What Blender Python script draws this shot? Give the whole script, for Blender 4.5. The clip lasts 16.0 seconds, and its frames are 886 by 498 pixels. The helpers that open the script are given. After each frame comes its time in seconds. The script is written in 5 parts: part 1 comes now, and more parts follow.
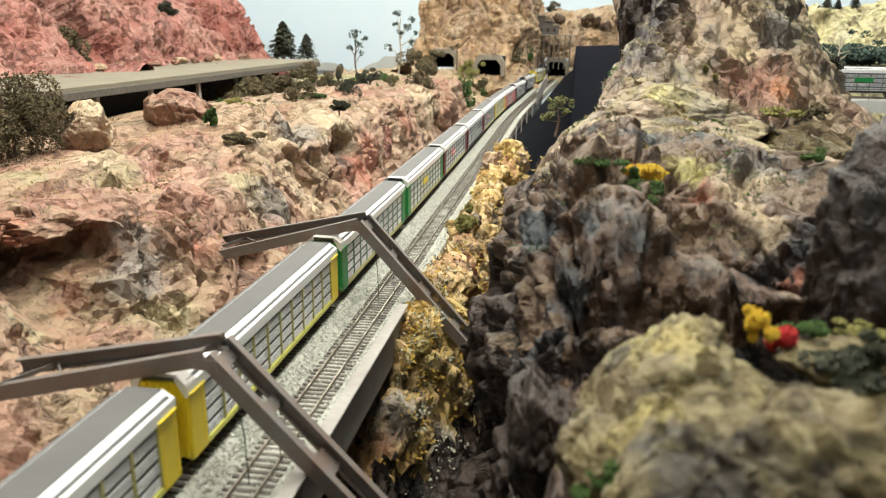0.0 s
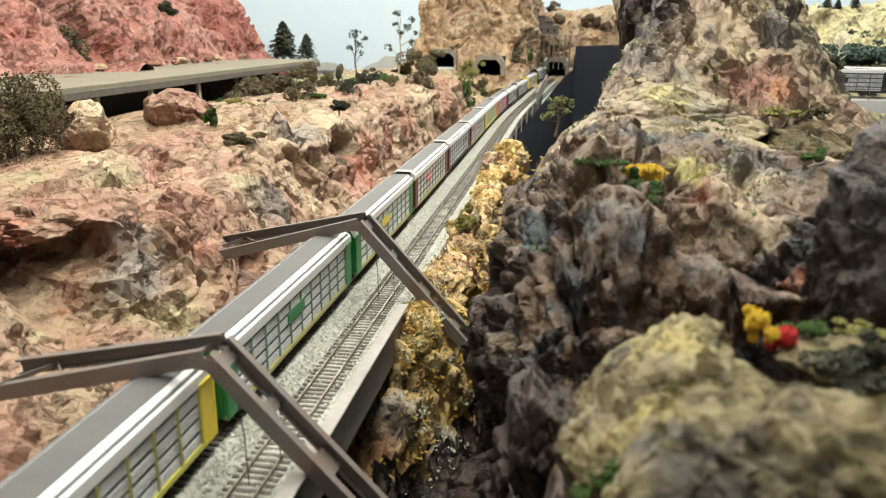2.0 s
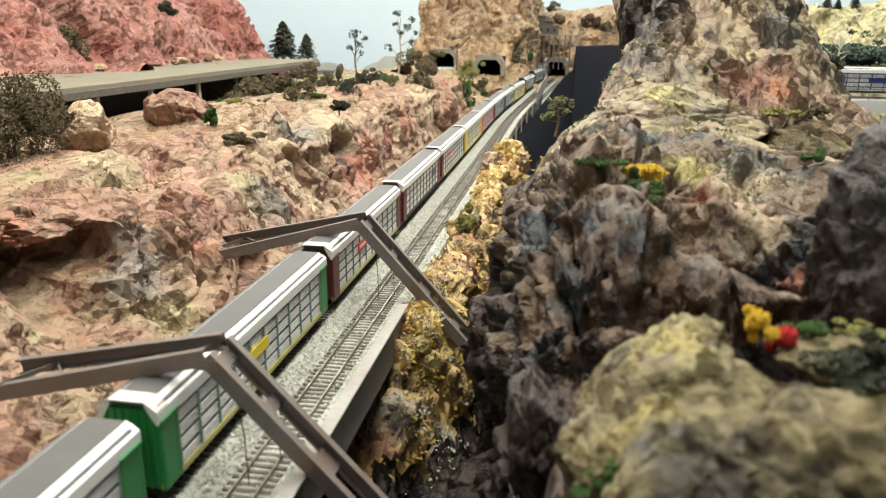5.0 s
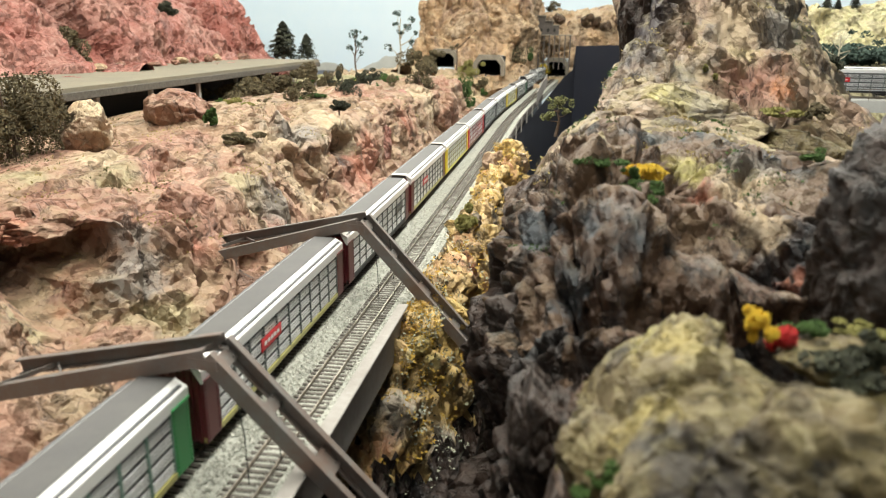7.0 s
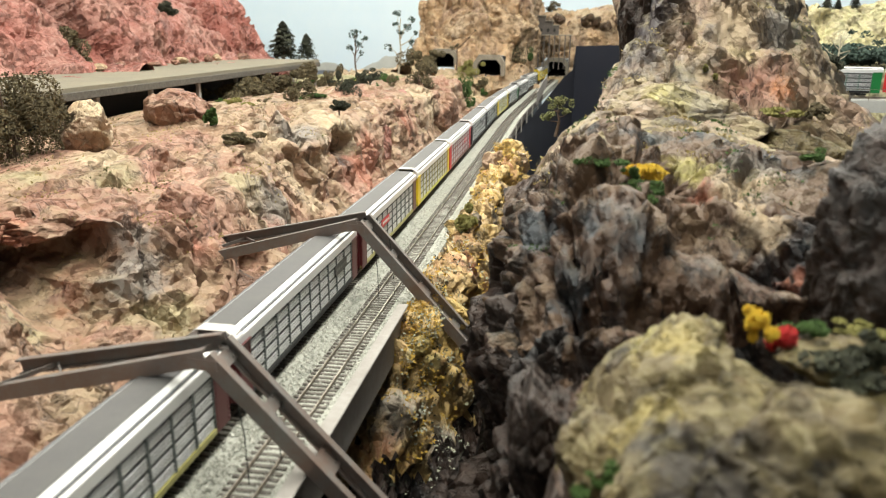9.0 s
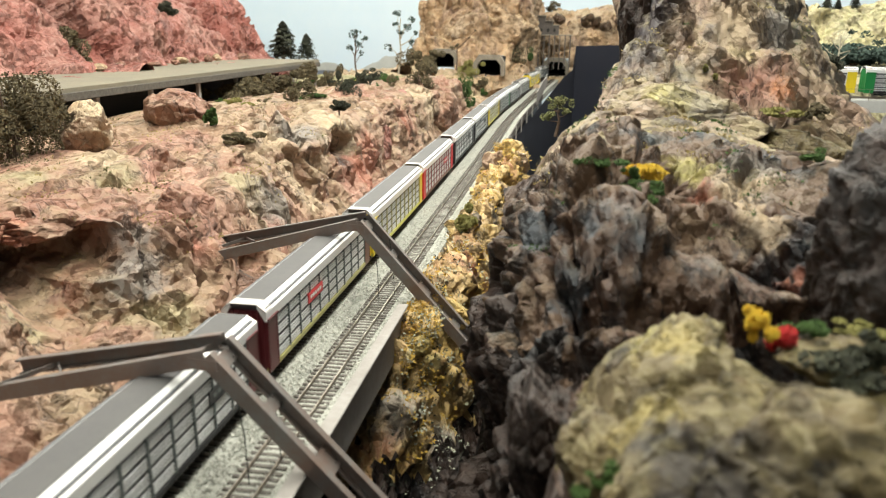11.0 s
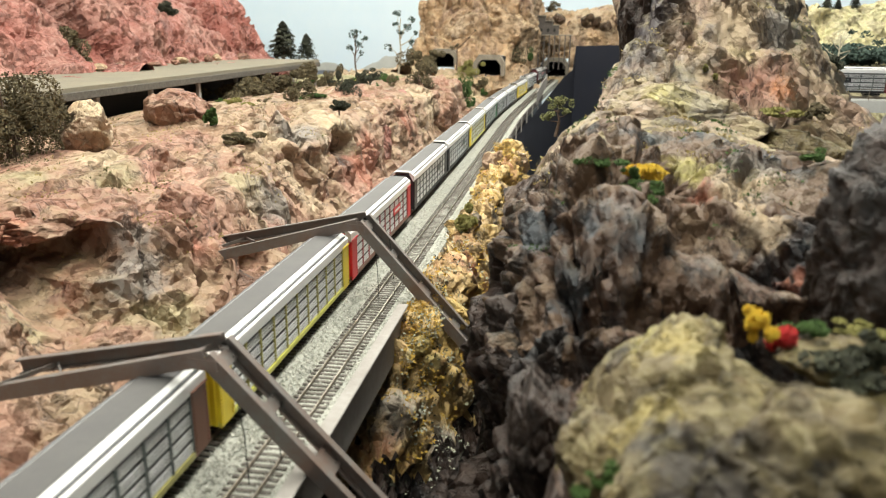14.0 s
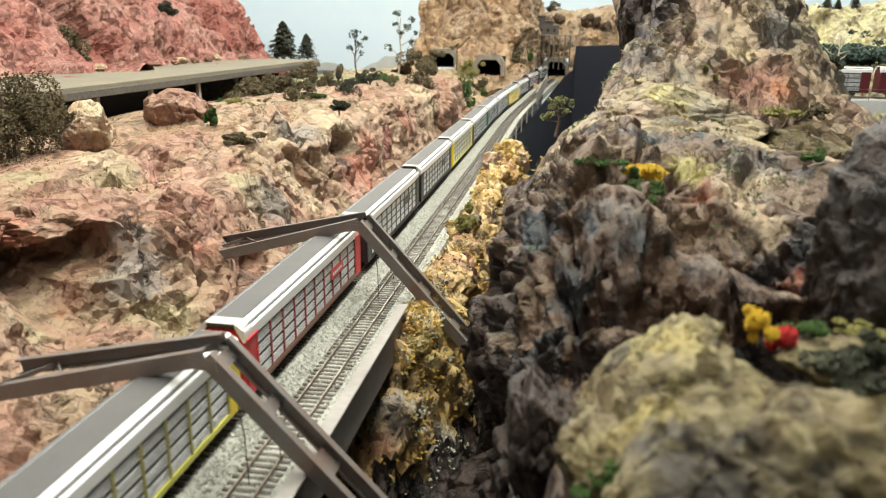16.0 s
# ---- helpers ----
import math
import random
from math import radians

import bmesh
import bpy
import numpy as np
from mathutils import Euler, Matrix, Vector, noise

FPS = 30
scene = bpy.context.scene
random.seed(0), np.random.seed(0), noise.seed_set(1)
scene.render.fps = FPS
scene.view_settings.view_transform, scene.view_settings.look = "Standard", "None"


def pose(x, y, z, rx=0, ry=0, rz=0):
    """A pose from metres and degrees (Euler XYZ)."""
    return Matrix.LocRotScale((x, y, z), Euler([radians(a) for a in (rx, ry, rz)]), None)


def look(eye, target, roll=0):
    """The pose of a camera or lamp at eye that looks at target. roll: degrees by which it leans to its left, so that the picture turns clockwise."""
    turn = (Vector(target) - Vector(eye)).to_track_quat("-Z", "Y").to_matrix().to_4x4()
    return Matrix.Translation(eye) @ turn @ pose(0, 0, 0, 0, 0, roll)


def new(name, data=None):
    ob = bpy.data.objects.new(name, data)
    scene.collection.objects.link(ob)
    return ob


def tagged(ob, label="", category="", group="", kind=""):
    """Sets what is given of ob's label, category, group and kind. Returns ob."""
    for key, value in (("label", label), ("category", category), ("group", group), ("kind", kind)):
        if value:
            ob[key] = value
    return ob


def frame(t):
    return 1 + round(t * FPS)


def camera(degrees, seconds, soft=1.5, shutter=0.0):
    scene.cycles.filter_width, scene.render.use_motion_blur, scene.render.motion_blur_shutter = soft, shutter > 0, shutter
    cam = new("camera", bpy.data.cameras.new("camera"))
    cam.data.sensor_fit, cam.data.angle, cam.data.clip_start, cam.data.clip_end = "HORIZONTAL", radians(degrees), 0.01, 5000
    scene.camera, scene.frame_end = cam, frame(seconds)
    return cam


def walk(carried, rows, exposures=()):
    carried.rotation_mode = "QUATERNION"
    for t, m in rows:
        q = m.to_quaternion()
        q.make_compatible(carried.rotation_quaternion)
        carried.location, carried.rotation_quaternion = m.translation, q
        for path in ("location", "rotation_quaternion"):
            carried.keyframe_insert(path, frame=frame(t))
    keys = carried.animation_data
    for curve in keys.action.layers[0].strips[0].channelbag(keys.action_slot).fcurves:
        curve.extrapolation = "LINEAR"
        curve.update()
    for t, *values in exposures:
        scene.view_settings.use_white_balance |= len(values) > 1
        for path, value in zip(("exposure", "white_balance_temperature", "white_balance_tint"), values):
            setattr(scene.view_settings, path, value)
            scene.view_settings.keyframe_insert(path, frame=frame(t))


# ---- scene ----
cam = camera(62.0, 16.0, soft=1.1)
EYE = (0.238, 0.0, 0.271)
CAMERA_POSE = look(EYE, (-0.074, 1.891, -0.299), 0.6)
walk(cam, [(0.0, CAMERA_POSE), (16.0, CAMERA_POSE)])
cam.data.dof.use_dof = True
cam.data.dof.focus_distance = 1.05
cam.data.dof.aperture_fstop = 10.0

# ---- room light: white hall with fluorescent ceiling lights ----
world = bpy.data.worlds.new("room_air")
world.use_nodes = True
world.node_tree.nodes["Background"].inputs[0].default_value = (0.9, 0.95, 1.0, 1)
world.node_tree.nodes["Background"].inputs[1].default_value = 0.14
scene.world = world
scene.view_settings.exposure = 0.03


def ceiling_lamp(x, y, w, l, power):
    data = bpy.data.lights.new("ceiling_tube_light", "AREA")
    data.shape, data.size, data.size_y = "RECTANGLE", w, l
    data.energy, data.color = power, (0.98, 0.97, 0.86)
    ob = new("ceiling_tube_light", data)
    ob.matrix_world = pose(x, y, 1.72)
    return ob


# rows of tubes over the layout, and a row close to the painted sky walls
for lx, ly, power in ((0.22, 0.62, 44), (0.3, 1.9, 36), (-0.6, 1.3, 20), (0.9, 3.1, 32), (-0.6, 3.2, 24), (0.5, -1.4, 15), (-1.8, 0.9, 4), (-2.2, 3.0, 9)):
    ceiling_lamp(lx, ly, 0.3, 1.2, power)
for lx in (-2.2, -0.7, 0.8, 2.3):
    ceiling_lamp(lx, 5.2, 1.2, 0.3, 24)


# ---- materials ----
def mat(name):
    m = bpy.data.materials.new(name)
    m.use_nodes = True
    return m, m.node_tree.nodes, m.node_tree.links, m.node_tree.nodes["Principled BSDF"]


def mix_node(nodes, links, fac, a, b):
    """A colour mix; a and b are colours or sockets."""
    n = nodes.new("ShaderNodeMix")
    n.data_type = "RGBA"
    for key, v in ((0, fac), (6, a), (7, b)):
        if isinstance(v, bpy.types.NodeSocket):
            links.new(v, n.inputs[key])
        elif key == 0:
            n.inputs[0].default_value = v
        else:
            n.inputs[key].default_value = (*v, 1)
    return n.outputs[2]


def noise_node(nodes, links, vec, scale, detail=4.0, rough=0.6, lo=0.4, hi=0.6, distort=0.0):
    n = nodes.new("ShaderNodeTexNoise")
    n.inputs["Scale"].default_value, n.inputs["Detail"].default_value = scale, detail
    n.inputs["Roughness"].default_value, n.inputs["Distortion"].default_value = rough, distort
    links.new(vec, n.inputs["Vector"])
    r = nodes.new("ShaderNodeMapRange")
    r.inputs[1].default_value, r.inputs[2].default_value = lo, hi
    links.new(n.outputs[0], r.inputs[0])
    return r.outputs[0]


def offset_vec(nodes, links, off, squash=(1, 1, 1)):
    tc = nodes.new("ShaderNodeTexCoord")
    mp = nodes.new("ShaderNodeMapping")
    mp.inputs["Location"].default_value = (off, off * 0.7, off * 1.3)
    mp.inputs["Scale"].default_value = squash
    links.new(tc.outputs["Object"], mp.inputs["Vector"])
    return mp.outputs[0]


def up_facing(nodes, links, lo, hi):
    g = nodes.new("ShaderNodeNewGeometry")
    s = nodes.new("ShaderNodeSeparateXYZ")
    links.new(g.outputs["Normal"], s.inputs[0])
    r = nodes.new("ShaderNodeMapRange")
    r.inputs[1].default_value, r.inputs[2].default_value = lo, hi
    links.new(s.outputs[2], r.inputs[0])
    return r.outputs[0]


def times(nodes, links, a, b):
    n = nodes.new("ShaderNodeMath")
    n.operation = "MULTIPLY"
    for i, v in enumerate((a, b)):
        if isinstance(v, bpy.types.NodeSocket):
            links.new(v, n.inputs[i])
        else:
            n.inputs[i].default_value = v
    return n.outputs[0]


def bump(nodes, links, bsdf, height, strength, dist):
    b = nodes.new("ShaderNodeBump")
    b.inputs["Strength"].default_value, b.inputs["Distance"].default_value = strength, dist
    links.new(height, b.inputs["Height"])
    links.new(b.outputs[0], bsdf.inputs["Normal"])


def crack_lines(nodes, links, vec, scale, width):
    """Thin wandering fissures where a rough noise crosses its middle value."""
    n = nodes.new("ShaderNodeTexNoise")
    n.inputs["Scale"].default_value, n.inputs["Detail"].default_value = scale, 6
    n.inputs["Roughness"].default_value, n.inputs["Distortion"].default_value = 0.62, 0.6
    links.new(vec, n.inputs["Vector"])
    d = nodes.new("ShaderNodeMath")
    d.operation = "SUBTRACT"
    d.inputs[1].default_value = 0.5
    links.new(n.outputs[0], d.inputs[0])
    d2 = nodes.new("ShaderNodeMath")
    d2.operation = "ABSOLUTE"
    links.new(d.outputs[0], d2.inputs[0])
    line = nodes.new("ShaderNodeMapRange")
    line.inputs[1].default_value, line.inputs[2].default_value = 0.0, width
    line.inputs[3].default_value, line.inputs[4].default_value = 1.0, 0.0
    links.new(d2.outputs[0], line.inputs[0])
    return line.outputs[0]


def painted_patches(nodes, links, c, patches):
    """Hand-brushed patches of paint, each (x, y, z, radius, colour), with ragged borders; some paint shade."""
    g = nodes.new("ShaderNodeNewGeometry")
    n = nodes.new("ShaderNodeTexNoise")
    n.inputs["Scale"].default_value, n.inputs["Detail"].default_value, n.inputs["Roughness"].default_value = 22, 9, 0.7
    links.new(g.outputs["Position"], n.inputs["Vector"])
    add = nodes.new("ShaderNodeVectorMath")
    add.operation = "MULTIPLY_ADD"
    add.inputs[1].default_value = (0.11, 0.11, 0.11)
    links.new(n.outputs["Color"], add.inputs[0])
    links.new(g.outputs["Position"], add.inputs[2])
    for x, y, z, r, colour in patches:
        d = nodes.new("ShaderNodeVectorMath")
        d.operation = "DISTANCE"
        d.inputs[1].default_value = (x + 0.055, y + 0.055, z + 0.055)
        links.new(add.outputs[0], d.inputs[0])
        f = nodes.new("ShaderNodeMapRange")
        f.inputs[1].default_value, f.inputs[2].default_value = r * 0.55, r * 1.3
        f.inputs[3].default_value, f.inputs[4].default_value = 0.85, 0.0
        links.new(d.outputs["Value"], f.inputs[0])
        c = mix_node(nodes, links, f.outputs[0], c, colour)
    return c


def chipped(nodes, links, vec, scale, tilt):
    """Height in metres of flat tilted chips, as plaster breaks."""
    warp = nodes.new("ShaderNodeTexNoise")
    warp.inputs["Scale"].default_value, warp.inputs["Detail"].default_value = scale * 1.3, 3
    links.new(vec, warp.inputs["Vector"])
    add = nodes.new("ShaderNodeVectorMath")
    add.operation = "MULTIPLY_ADD"
    add.inputs[1].default_value = (0.5 / scale,) * 3
    links.new(warp.outputs["Color"], add.inputs[0])
    links.new(vec, add.inputs[2])
    vor = nodes.new("ShaderNodeTexVoronoi")
    vor.inputs["Scale"].default_value = scale
    links.new(add.outputs[0], vor.inputs["Vector"])
    away = nodes.new("ShaderNodeVectorMath")
    away.operation = "SUBTRACT"
    links.new(add.outputs[0], away.inputs[0])
    links.new(vor.outputs["Position"], away.inputs[1])
    side = nodes.new("ShaderNodeVectorMath")
    side.operation = "SUBTRACT"
    side.inputs[1].default_value = (0.5, 0.5, 0.5)
    links.new(vor.outputs["Color"], side.inputs[0])
    dot = nodes.new("ShaderNodeVectorMath")
    dot.operation = "DOT_PRODUCT"
    links.new(away.outputs[0], dot.inputs[0])
    links.new(side.outputs[0], dot.inputs[1])
    return times(nodes, links, dot.outputs["Value"], tilt)


def plus(nodes, links, a, b):
    n = nodes.new("ShaderNodeMath")
    links.new(a, n.inputs[0])
    links.new(b, n.inputs[1])
    return n.outputs[0]


def rock_material(name, base, tint, third, dark, light, moss=None, moss_amount=0.6, off=0.0, big=6.0, rough=0.6, dark_amount=0.8, patches=(), wash=0.60):
    """Painted plaster rock: patches of colour, dark washes, pale dry-brushing, cracks, flock on the ledges."""
    m, nodes, links, bsdf = mat(name)
    v = offset_vec(nodes, links, off)
    vs = offset_vec(nodes, links, off + 3.3, (1, 1, 0.5))
    c = mix_node(nodes, links, noise_node(nodes, links, v, big, 8, 0.62, 0.40, 0.60, 0.5), base, tint)
    c = mix_node(nodes, links, noise_node(nodes, links, vs, big * 1.7, 9, 0.66, 0.52, 0.66, 0.5), c, third)
    c = mix_node(nodes, links, times(nodes, links, noise_node(nodes, links, vs, big * 3.2, 10, 0.70, wash, wash + 0.10, 0.5), dark_amount), c, dark)
    if patches:
        c = painted_patches(nodes, links, c, patches)
    if moss:
        f = times(nodes, links, up_facing(nodes, links, 0.35, 0.8), noise_node(nodes, links, v, big * 2.0, 8, 0.75, 0.45, 0.54))
        c = mix_node(nodes, links, times(nodes, links, f, moss_amount), c, moss)
    c = mix_node(nodes, links, times(nodes, links, noise_node(nodes, links, v, big * 7, 9, 0.75, 0.56, 0.68, 0.5), 0.4), c, light)
    c1 = times(nodes, links, crack_lines(nodes, links, vs, big * 1.4, 0.012), noise_node(nodes, links, v, big * 1.9, 4, 0.6, 0.47, 0.55))
    c2 = times(nodes, links, crack_lines(nodes, links, v, big * 4.5, 0.022), noise_node(nodes, links, v, big * 2.9, 4, 0.6, 0.49, 0.57))
    c = mix_node(nodes, links, times(nodes, links, c1, 0.7), c, dark)
    c = mix_node(nodes, links, times(nodes, links, c2, 0.45), c, dark)
    links.new(c, bsdf.inputs["Base Color"])
    bsdf.inputs["Roughness"].default_value = rough
    low = nodes.new("ShaderNodeMath")
    low.operation = "MAXIMUM"
    links.new(c1, low.inputs[0])
    links.new(c2, low.inputs[1])
    h = plus(nodes, links, chipped(nodes, links, v, 34, 1.4), chipped(nodes, links, v, 105, 1.5))
    h = plus(nodes, links, h, times(nodes, links, low.outputs[0], -0.0012))
    h = plus(nodes, links, h, times(nodes, links, noise_node(nodes, links, v, 60, 9, 0.66, 0.25, 0.75), 0.0022))
    bump(nodes, links, bsdf, h, 1.0, 1.0)
    return m


def plain_material(name, colour, rough=0.5, metal=0.0, stain=None, scale=40.0, amount=0.5, grain=0.0, spec=0.5):
    m, nodes, links, bsdf = mat(name)
    v = offset_vec(nodes, links, 0.0)
    f = times(nodes, links, noise_node(nodes, links, v, scale, 5, 0.65, 0.4, 0.68), amount)
    f2 = times(nodes, links, noise_node(nodes, links, v, scale * 9, 3, 0.6, 0.4, 0.7), amount * 0.5)
    stain = stain or tuple(k * 0.6 for k in colour)
    c = mix_node(nodes, links, f2, mix_node(nodes, links, f, colour, stain), stain)
    links.new(c, bsdf.inputs["Base Color"])
    bsdf.inputs["Roughness"].default_value, bsdf.inputs["Metallic"].default_value = rough, metal
    bsdf.inputs["Specular IOR Level"].default_value = spec
    if grain:
        bump(nodes, links, bsdf, noise_node(nodes, links, v, scale * 14, 4, 0.7, 0.2, 0.8), 0.4, grain)
    return m


# brushed-on paint colours and where they lie on the rocks; black doubles as shade
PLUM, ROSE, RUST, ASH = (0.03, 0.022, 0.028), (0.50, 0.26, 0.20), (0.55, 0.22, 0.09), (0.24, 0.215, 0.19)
LICHEN, SAND, BLACK_AND_SHADE, SLATE = (0.48, 0.42, 0.13), (0.50, 0.38, 0.25), (0.012, 0.009, 0.009), (0.075, 0.09, 0.105)
SIENNA, STRAW, SAGE = (0.36, 0.13, 0.08), (0.40, 0.32, 0.115), (0.34, 0.285, 0.16)
UPPER_PAINT = [
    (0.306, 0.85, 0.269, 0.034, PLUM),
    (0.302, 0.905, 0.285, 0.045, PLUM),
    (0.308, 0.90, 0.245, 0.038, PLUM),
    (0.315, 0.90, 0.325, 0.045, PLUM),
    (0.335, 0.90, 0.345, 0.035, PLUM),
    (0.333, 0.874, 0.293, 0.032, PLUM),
    (0.428, 0.84, 0.219, 0.041, ROSE),
    (0.462, 0.838, 0.214, 0.019, RUST),
    (0.462, 0.89, 0.271, 0.032, ASH),
    (0.34, 0.77, 0.205, 0.026, LICHEN),
    (0.362, 0.771, 0.2, 0.029, ASH),
    (0.41, 0.862, 0.27, 0.035, SAND),
    (0.307, 0.636, 0.184, 0.022, LICHEN),
    (0.328, 0.704, 0.19, 0.023, BLACK_AND_SHADE),
    (0.42, 0.66, 0.186, 0.021, BLACK_AND_SHADE),
    (0.466, 0.723, 0.182, 0.030, SAND),
    (0.211, 0.63, 0.132, 0.018, SIENNA),
]
# the black patch at y 0.218 paints the dark of a front hollow
LOWER_PAINT = [
    (0.263, 0.494, 0.153, 0.018, SLATE),
    (0.242, 0.486, 0.114, 0.017, BLACK_AND_SHADE),
    (0.244, 0.476, 0.093, 0.018, SLATE),
    (0.207, 0.507, 0.047, 0.015, SIENNA),
    (0.336, 0.547, 0.165, 0.015, SIENNA),
    (0.362, 0.558, 0.159, 0.024, SAND),
    (0.368, 0.518, 0.136, 0.022, SAND),
    (0.334, 0.5, 0.115, 0.017, BLACK_AND_SHADE),
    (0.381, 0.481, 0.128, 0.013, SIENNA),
    (0.38, 0.401, 0.175, 0.013, BLACK_AND_SHADE),
    (0.378, 0.408, 0.142, 0.013, BLACK_AND_SHADE),
    (0.225, 0.531, 0.124, 0.019, SLATE),
    (0.289, 0.309, 0.143, 0.017, STRAW),
    (0.276, 0.261, 0.13, 0.015, STRAW),
    (0.288, 0.218, 0.137, 0.02 + 0.008, BLACK_AND_SHADE),
    (0.257, 0.33, 0.12, 0.012, BLACK_AND_SHADE),
    (0.229, 0.33, 0.087, 0.015, ASH),
    (0.308, 0.2, 0.145, 0.007, BLACK_AND_SHADE),
    (0.269, 0.334, 0.137, 0.012, LICHEN),
    (0.231, 0.449, 0.063, 0.016, BLACK_AND_SHADE),
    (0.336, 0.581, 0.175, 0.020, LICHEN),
    (0.201, 0.486, -0.032, 0.018, BLACK_AND_SHADE),
    (0.383, 0.589, 0.171, 0.022, ASH),
]
# the black patches here paint the cave's shade into the cliff colour
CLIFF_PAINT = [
    (-0.199, 0.578, 0.072, 0.022, BLACK_AND_SHADE),
    (-0.212, 0.67, 0.068, 0.026, BLACK_AND_SHADE),
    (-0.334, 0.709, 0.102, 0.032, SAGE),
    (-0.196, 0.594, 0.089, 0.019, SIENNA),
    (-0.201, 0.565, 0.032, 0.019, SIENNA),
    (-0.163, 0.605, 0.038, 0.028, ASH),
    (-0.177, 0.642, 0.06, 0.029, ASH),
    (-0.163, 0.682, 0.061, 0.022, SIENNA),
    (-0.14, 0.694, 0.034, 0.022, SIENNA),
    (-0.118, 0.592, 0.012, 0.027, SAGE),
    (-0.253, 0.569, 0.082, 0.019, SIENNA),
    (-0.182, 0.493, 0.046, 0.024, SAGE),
    (-0.23, 0.55, 0.062, 0.022, BLACK_AND_SHADE),
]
# the black at y 1.197 is the painted shade of an alcove
FAR_CLIFF_PAINT = [
    (-0.306, 0.795, 0.127, 0.039, SAND),
    (-0.229, 0.808, 0.107, 0.047, ROSE),
    (-0.262, 0.744, 0.098, 0.033, SAGE),
    (-0.205, 1.044, 0.117, 0.048, SAND),
    (-0.157, 0.855, 0.088, 0.037, SAGE),
    (-0.179, 1.096, 0.12, 0.045, ASH),
    (-0.124, 1.197, 0.08, 0.042, BLACK_AND_SHADE),
    (-0.116, 1.289, 0.057, 0.038, SIENNA),
    (-0.144, 1.218, 0.125, 0.055, SAND),
    (-0.106, 1.555, 0.088, 0.044, SIENNA),
    (-0.102, 1.83, 0.113, 0.081, SAND),
    (-0.137, 0.89, 0.044, 0.038, ASH),
    (-0.123, 1.005, 0.051, 0.047, SAND),
    (-0.113, 0.744, 0.014, 0.028, BLACK_AND_SHADE),
    (-0.104, 1.208, 0.031, 0.036, SIENNA),
    (-0.094, 0.894, 0.007, 0.039, ASH),
    (-0.349, 1.342, 0.137, 0.062, SAND),
]
# the deep black patches put the canyon's shade into the bank colour
BANK_PAINT = [(.098, .592, -.061, .028, ASH), (.118, .653, -.042, .022, STRAW), (.132, .644, -.136, .03, ASH), (.125, .751, -.032, .022, STRAW), (.131, .844, -.002, .02, SIENNA), (.15, .70, -.19, .05, BLACK_AND_SHADE), (.14, .58, -.22, .08, BLACK_AND_SHADE), (.10, .50, -.24, .08, BLACK_AND_SHADE)]
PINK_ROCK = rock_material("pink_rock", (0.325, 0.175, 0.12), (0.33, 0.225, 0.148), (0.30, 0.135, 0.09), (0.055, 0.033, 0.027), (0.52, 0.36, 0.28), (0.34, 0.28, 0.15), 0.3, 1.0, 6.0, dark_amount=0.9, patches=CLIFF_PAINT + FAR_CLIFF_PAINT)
RED_ROCK = rock_material("red_rock", (0.33, 0.105, 0.08), (0.37, 0.185, 0.145), (0.25, 0.085, 0.065), (0.09, 0.036, 0.032), (0.54, 0.36, 0.31), None, 0, 5.0, 5.0, dark_amount=0.9)
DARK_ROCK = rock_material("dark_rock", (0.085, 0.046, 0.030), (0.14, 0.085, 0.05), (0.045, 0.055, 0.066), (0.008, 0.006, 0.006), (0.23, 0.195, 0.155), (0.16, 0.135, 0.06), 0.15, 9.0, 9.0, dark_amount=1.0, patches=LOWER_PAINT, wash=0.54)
# dark brown stone that also stands in for shade deep in the canyon
UMBER_AND_SHADE_ROCK = rock_material("umber_and_shade_rock", (0.032, 0.019, 0.014), (0.052, 0.030, 0.021), (0.028, 0.027, 0.028), (0.008, 0.006, 0.005), (0.12, 0.085, 0.06), None, 0, 18.0, 9.0, dark_amount=0.8)
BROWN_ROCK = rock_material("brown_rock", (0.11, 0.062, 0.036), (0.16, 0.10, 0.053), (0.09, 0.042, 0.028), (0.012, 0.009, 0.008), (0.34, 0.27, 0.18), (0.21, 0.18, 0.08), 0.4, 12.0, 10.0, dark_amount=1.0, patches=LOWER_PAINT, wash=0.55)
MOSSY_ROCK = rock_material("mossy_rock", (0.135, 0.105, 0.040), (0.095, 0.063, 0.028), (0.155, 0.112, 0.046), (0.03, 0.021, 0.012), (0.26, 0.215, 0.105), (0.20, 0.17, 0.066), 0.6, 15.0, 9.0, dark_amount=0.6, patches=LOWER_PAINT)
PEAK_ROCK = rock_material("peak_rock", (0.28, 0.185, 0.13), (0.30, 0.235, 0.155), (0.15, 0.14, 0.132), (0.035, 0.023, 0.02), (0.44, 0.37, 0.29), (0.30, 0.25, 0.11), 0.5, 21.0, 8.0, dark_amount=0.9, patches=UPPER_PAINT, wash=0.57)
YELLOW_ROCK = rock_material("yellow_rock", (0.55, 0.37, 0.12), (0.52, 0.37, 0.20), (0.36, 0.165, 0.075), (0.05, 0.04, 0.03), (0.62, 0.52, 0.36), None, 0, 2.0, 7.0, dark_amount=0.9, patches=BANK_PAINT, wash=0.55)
TAN_ROCK = rock_material("tan_rock", (0.52, 0.385, 0.26), (0.52, 0.335, 0.19), (0.34, 0.215, 0.15), (0.10, 0.068, 0.05), (0.64, 0.54, 0.43), (0.38, 0.32, 0.17), 0.4, 4.0, 6.0, dark_amount=0.9, wash=0.57)
BALLAST = plain_material("ballast", (0.45, 0.45, 0.40), 0.9, 0, (0.2, 0.21, 0.18), 110, 0.8, 0.002)
CONCRETE = plain_material("concrete", (0.32, 0.30, 0.28), 0.7, 0, (0.21, 0.185, 0.165), 14, 0.7, 0.0008)
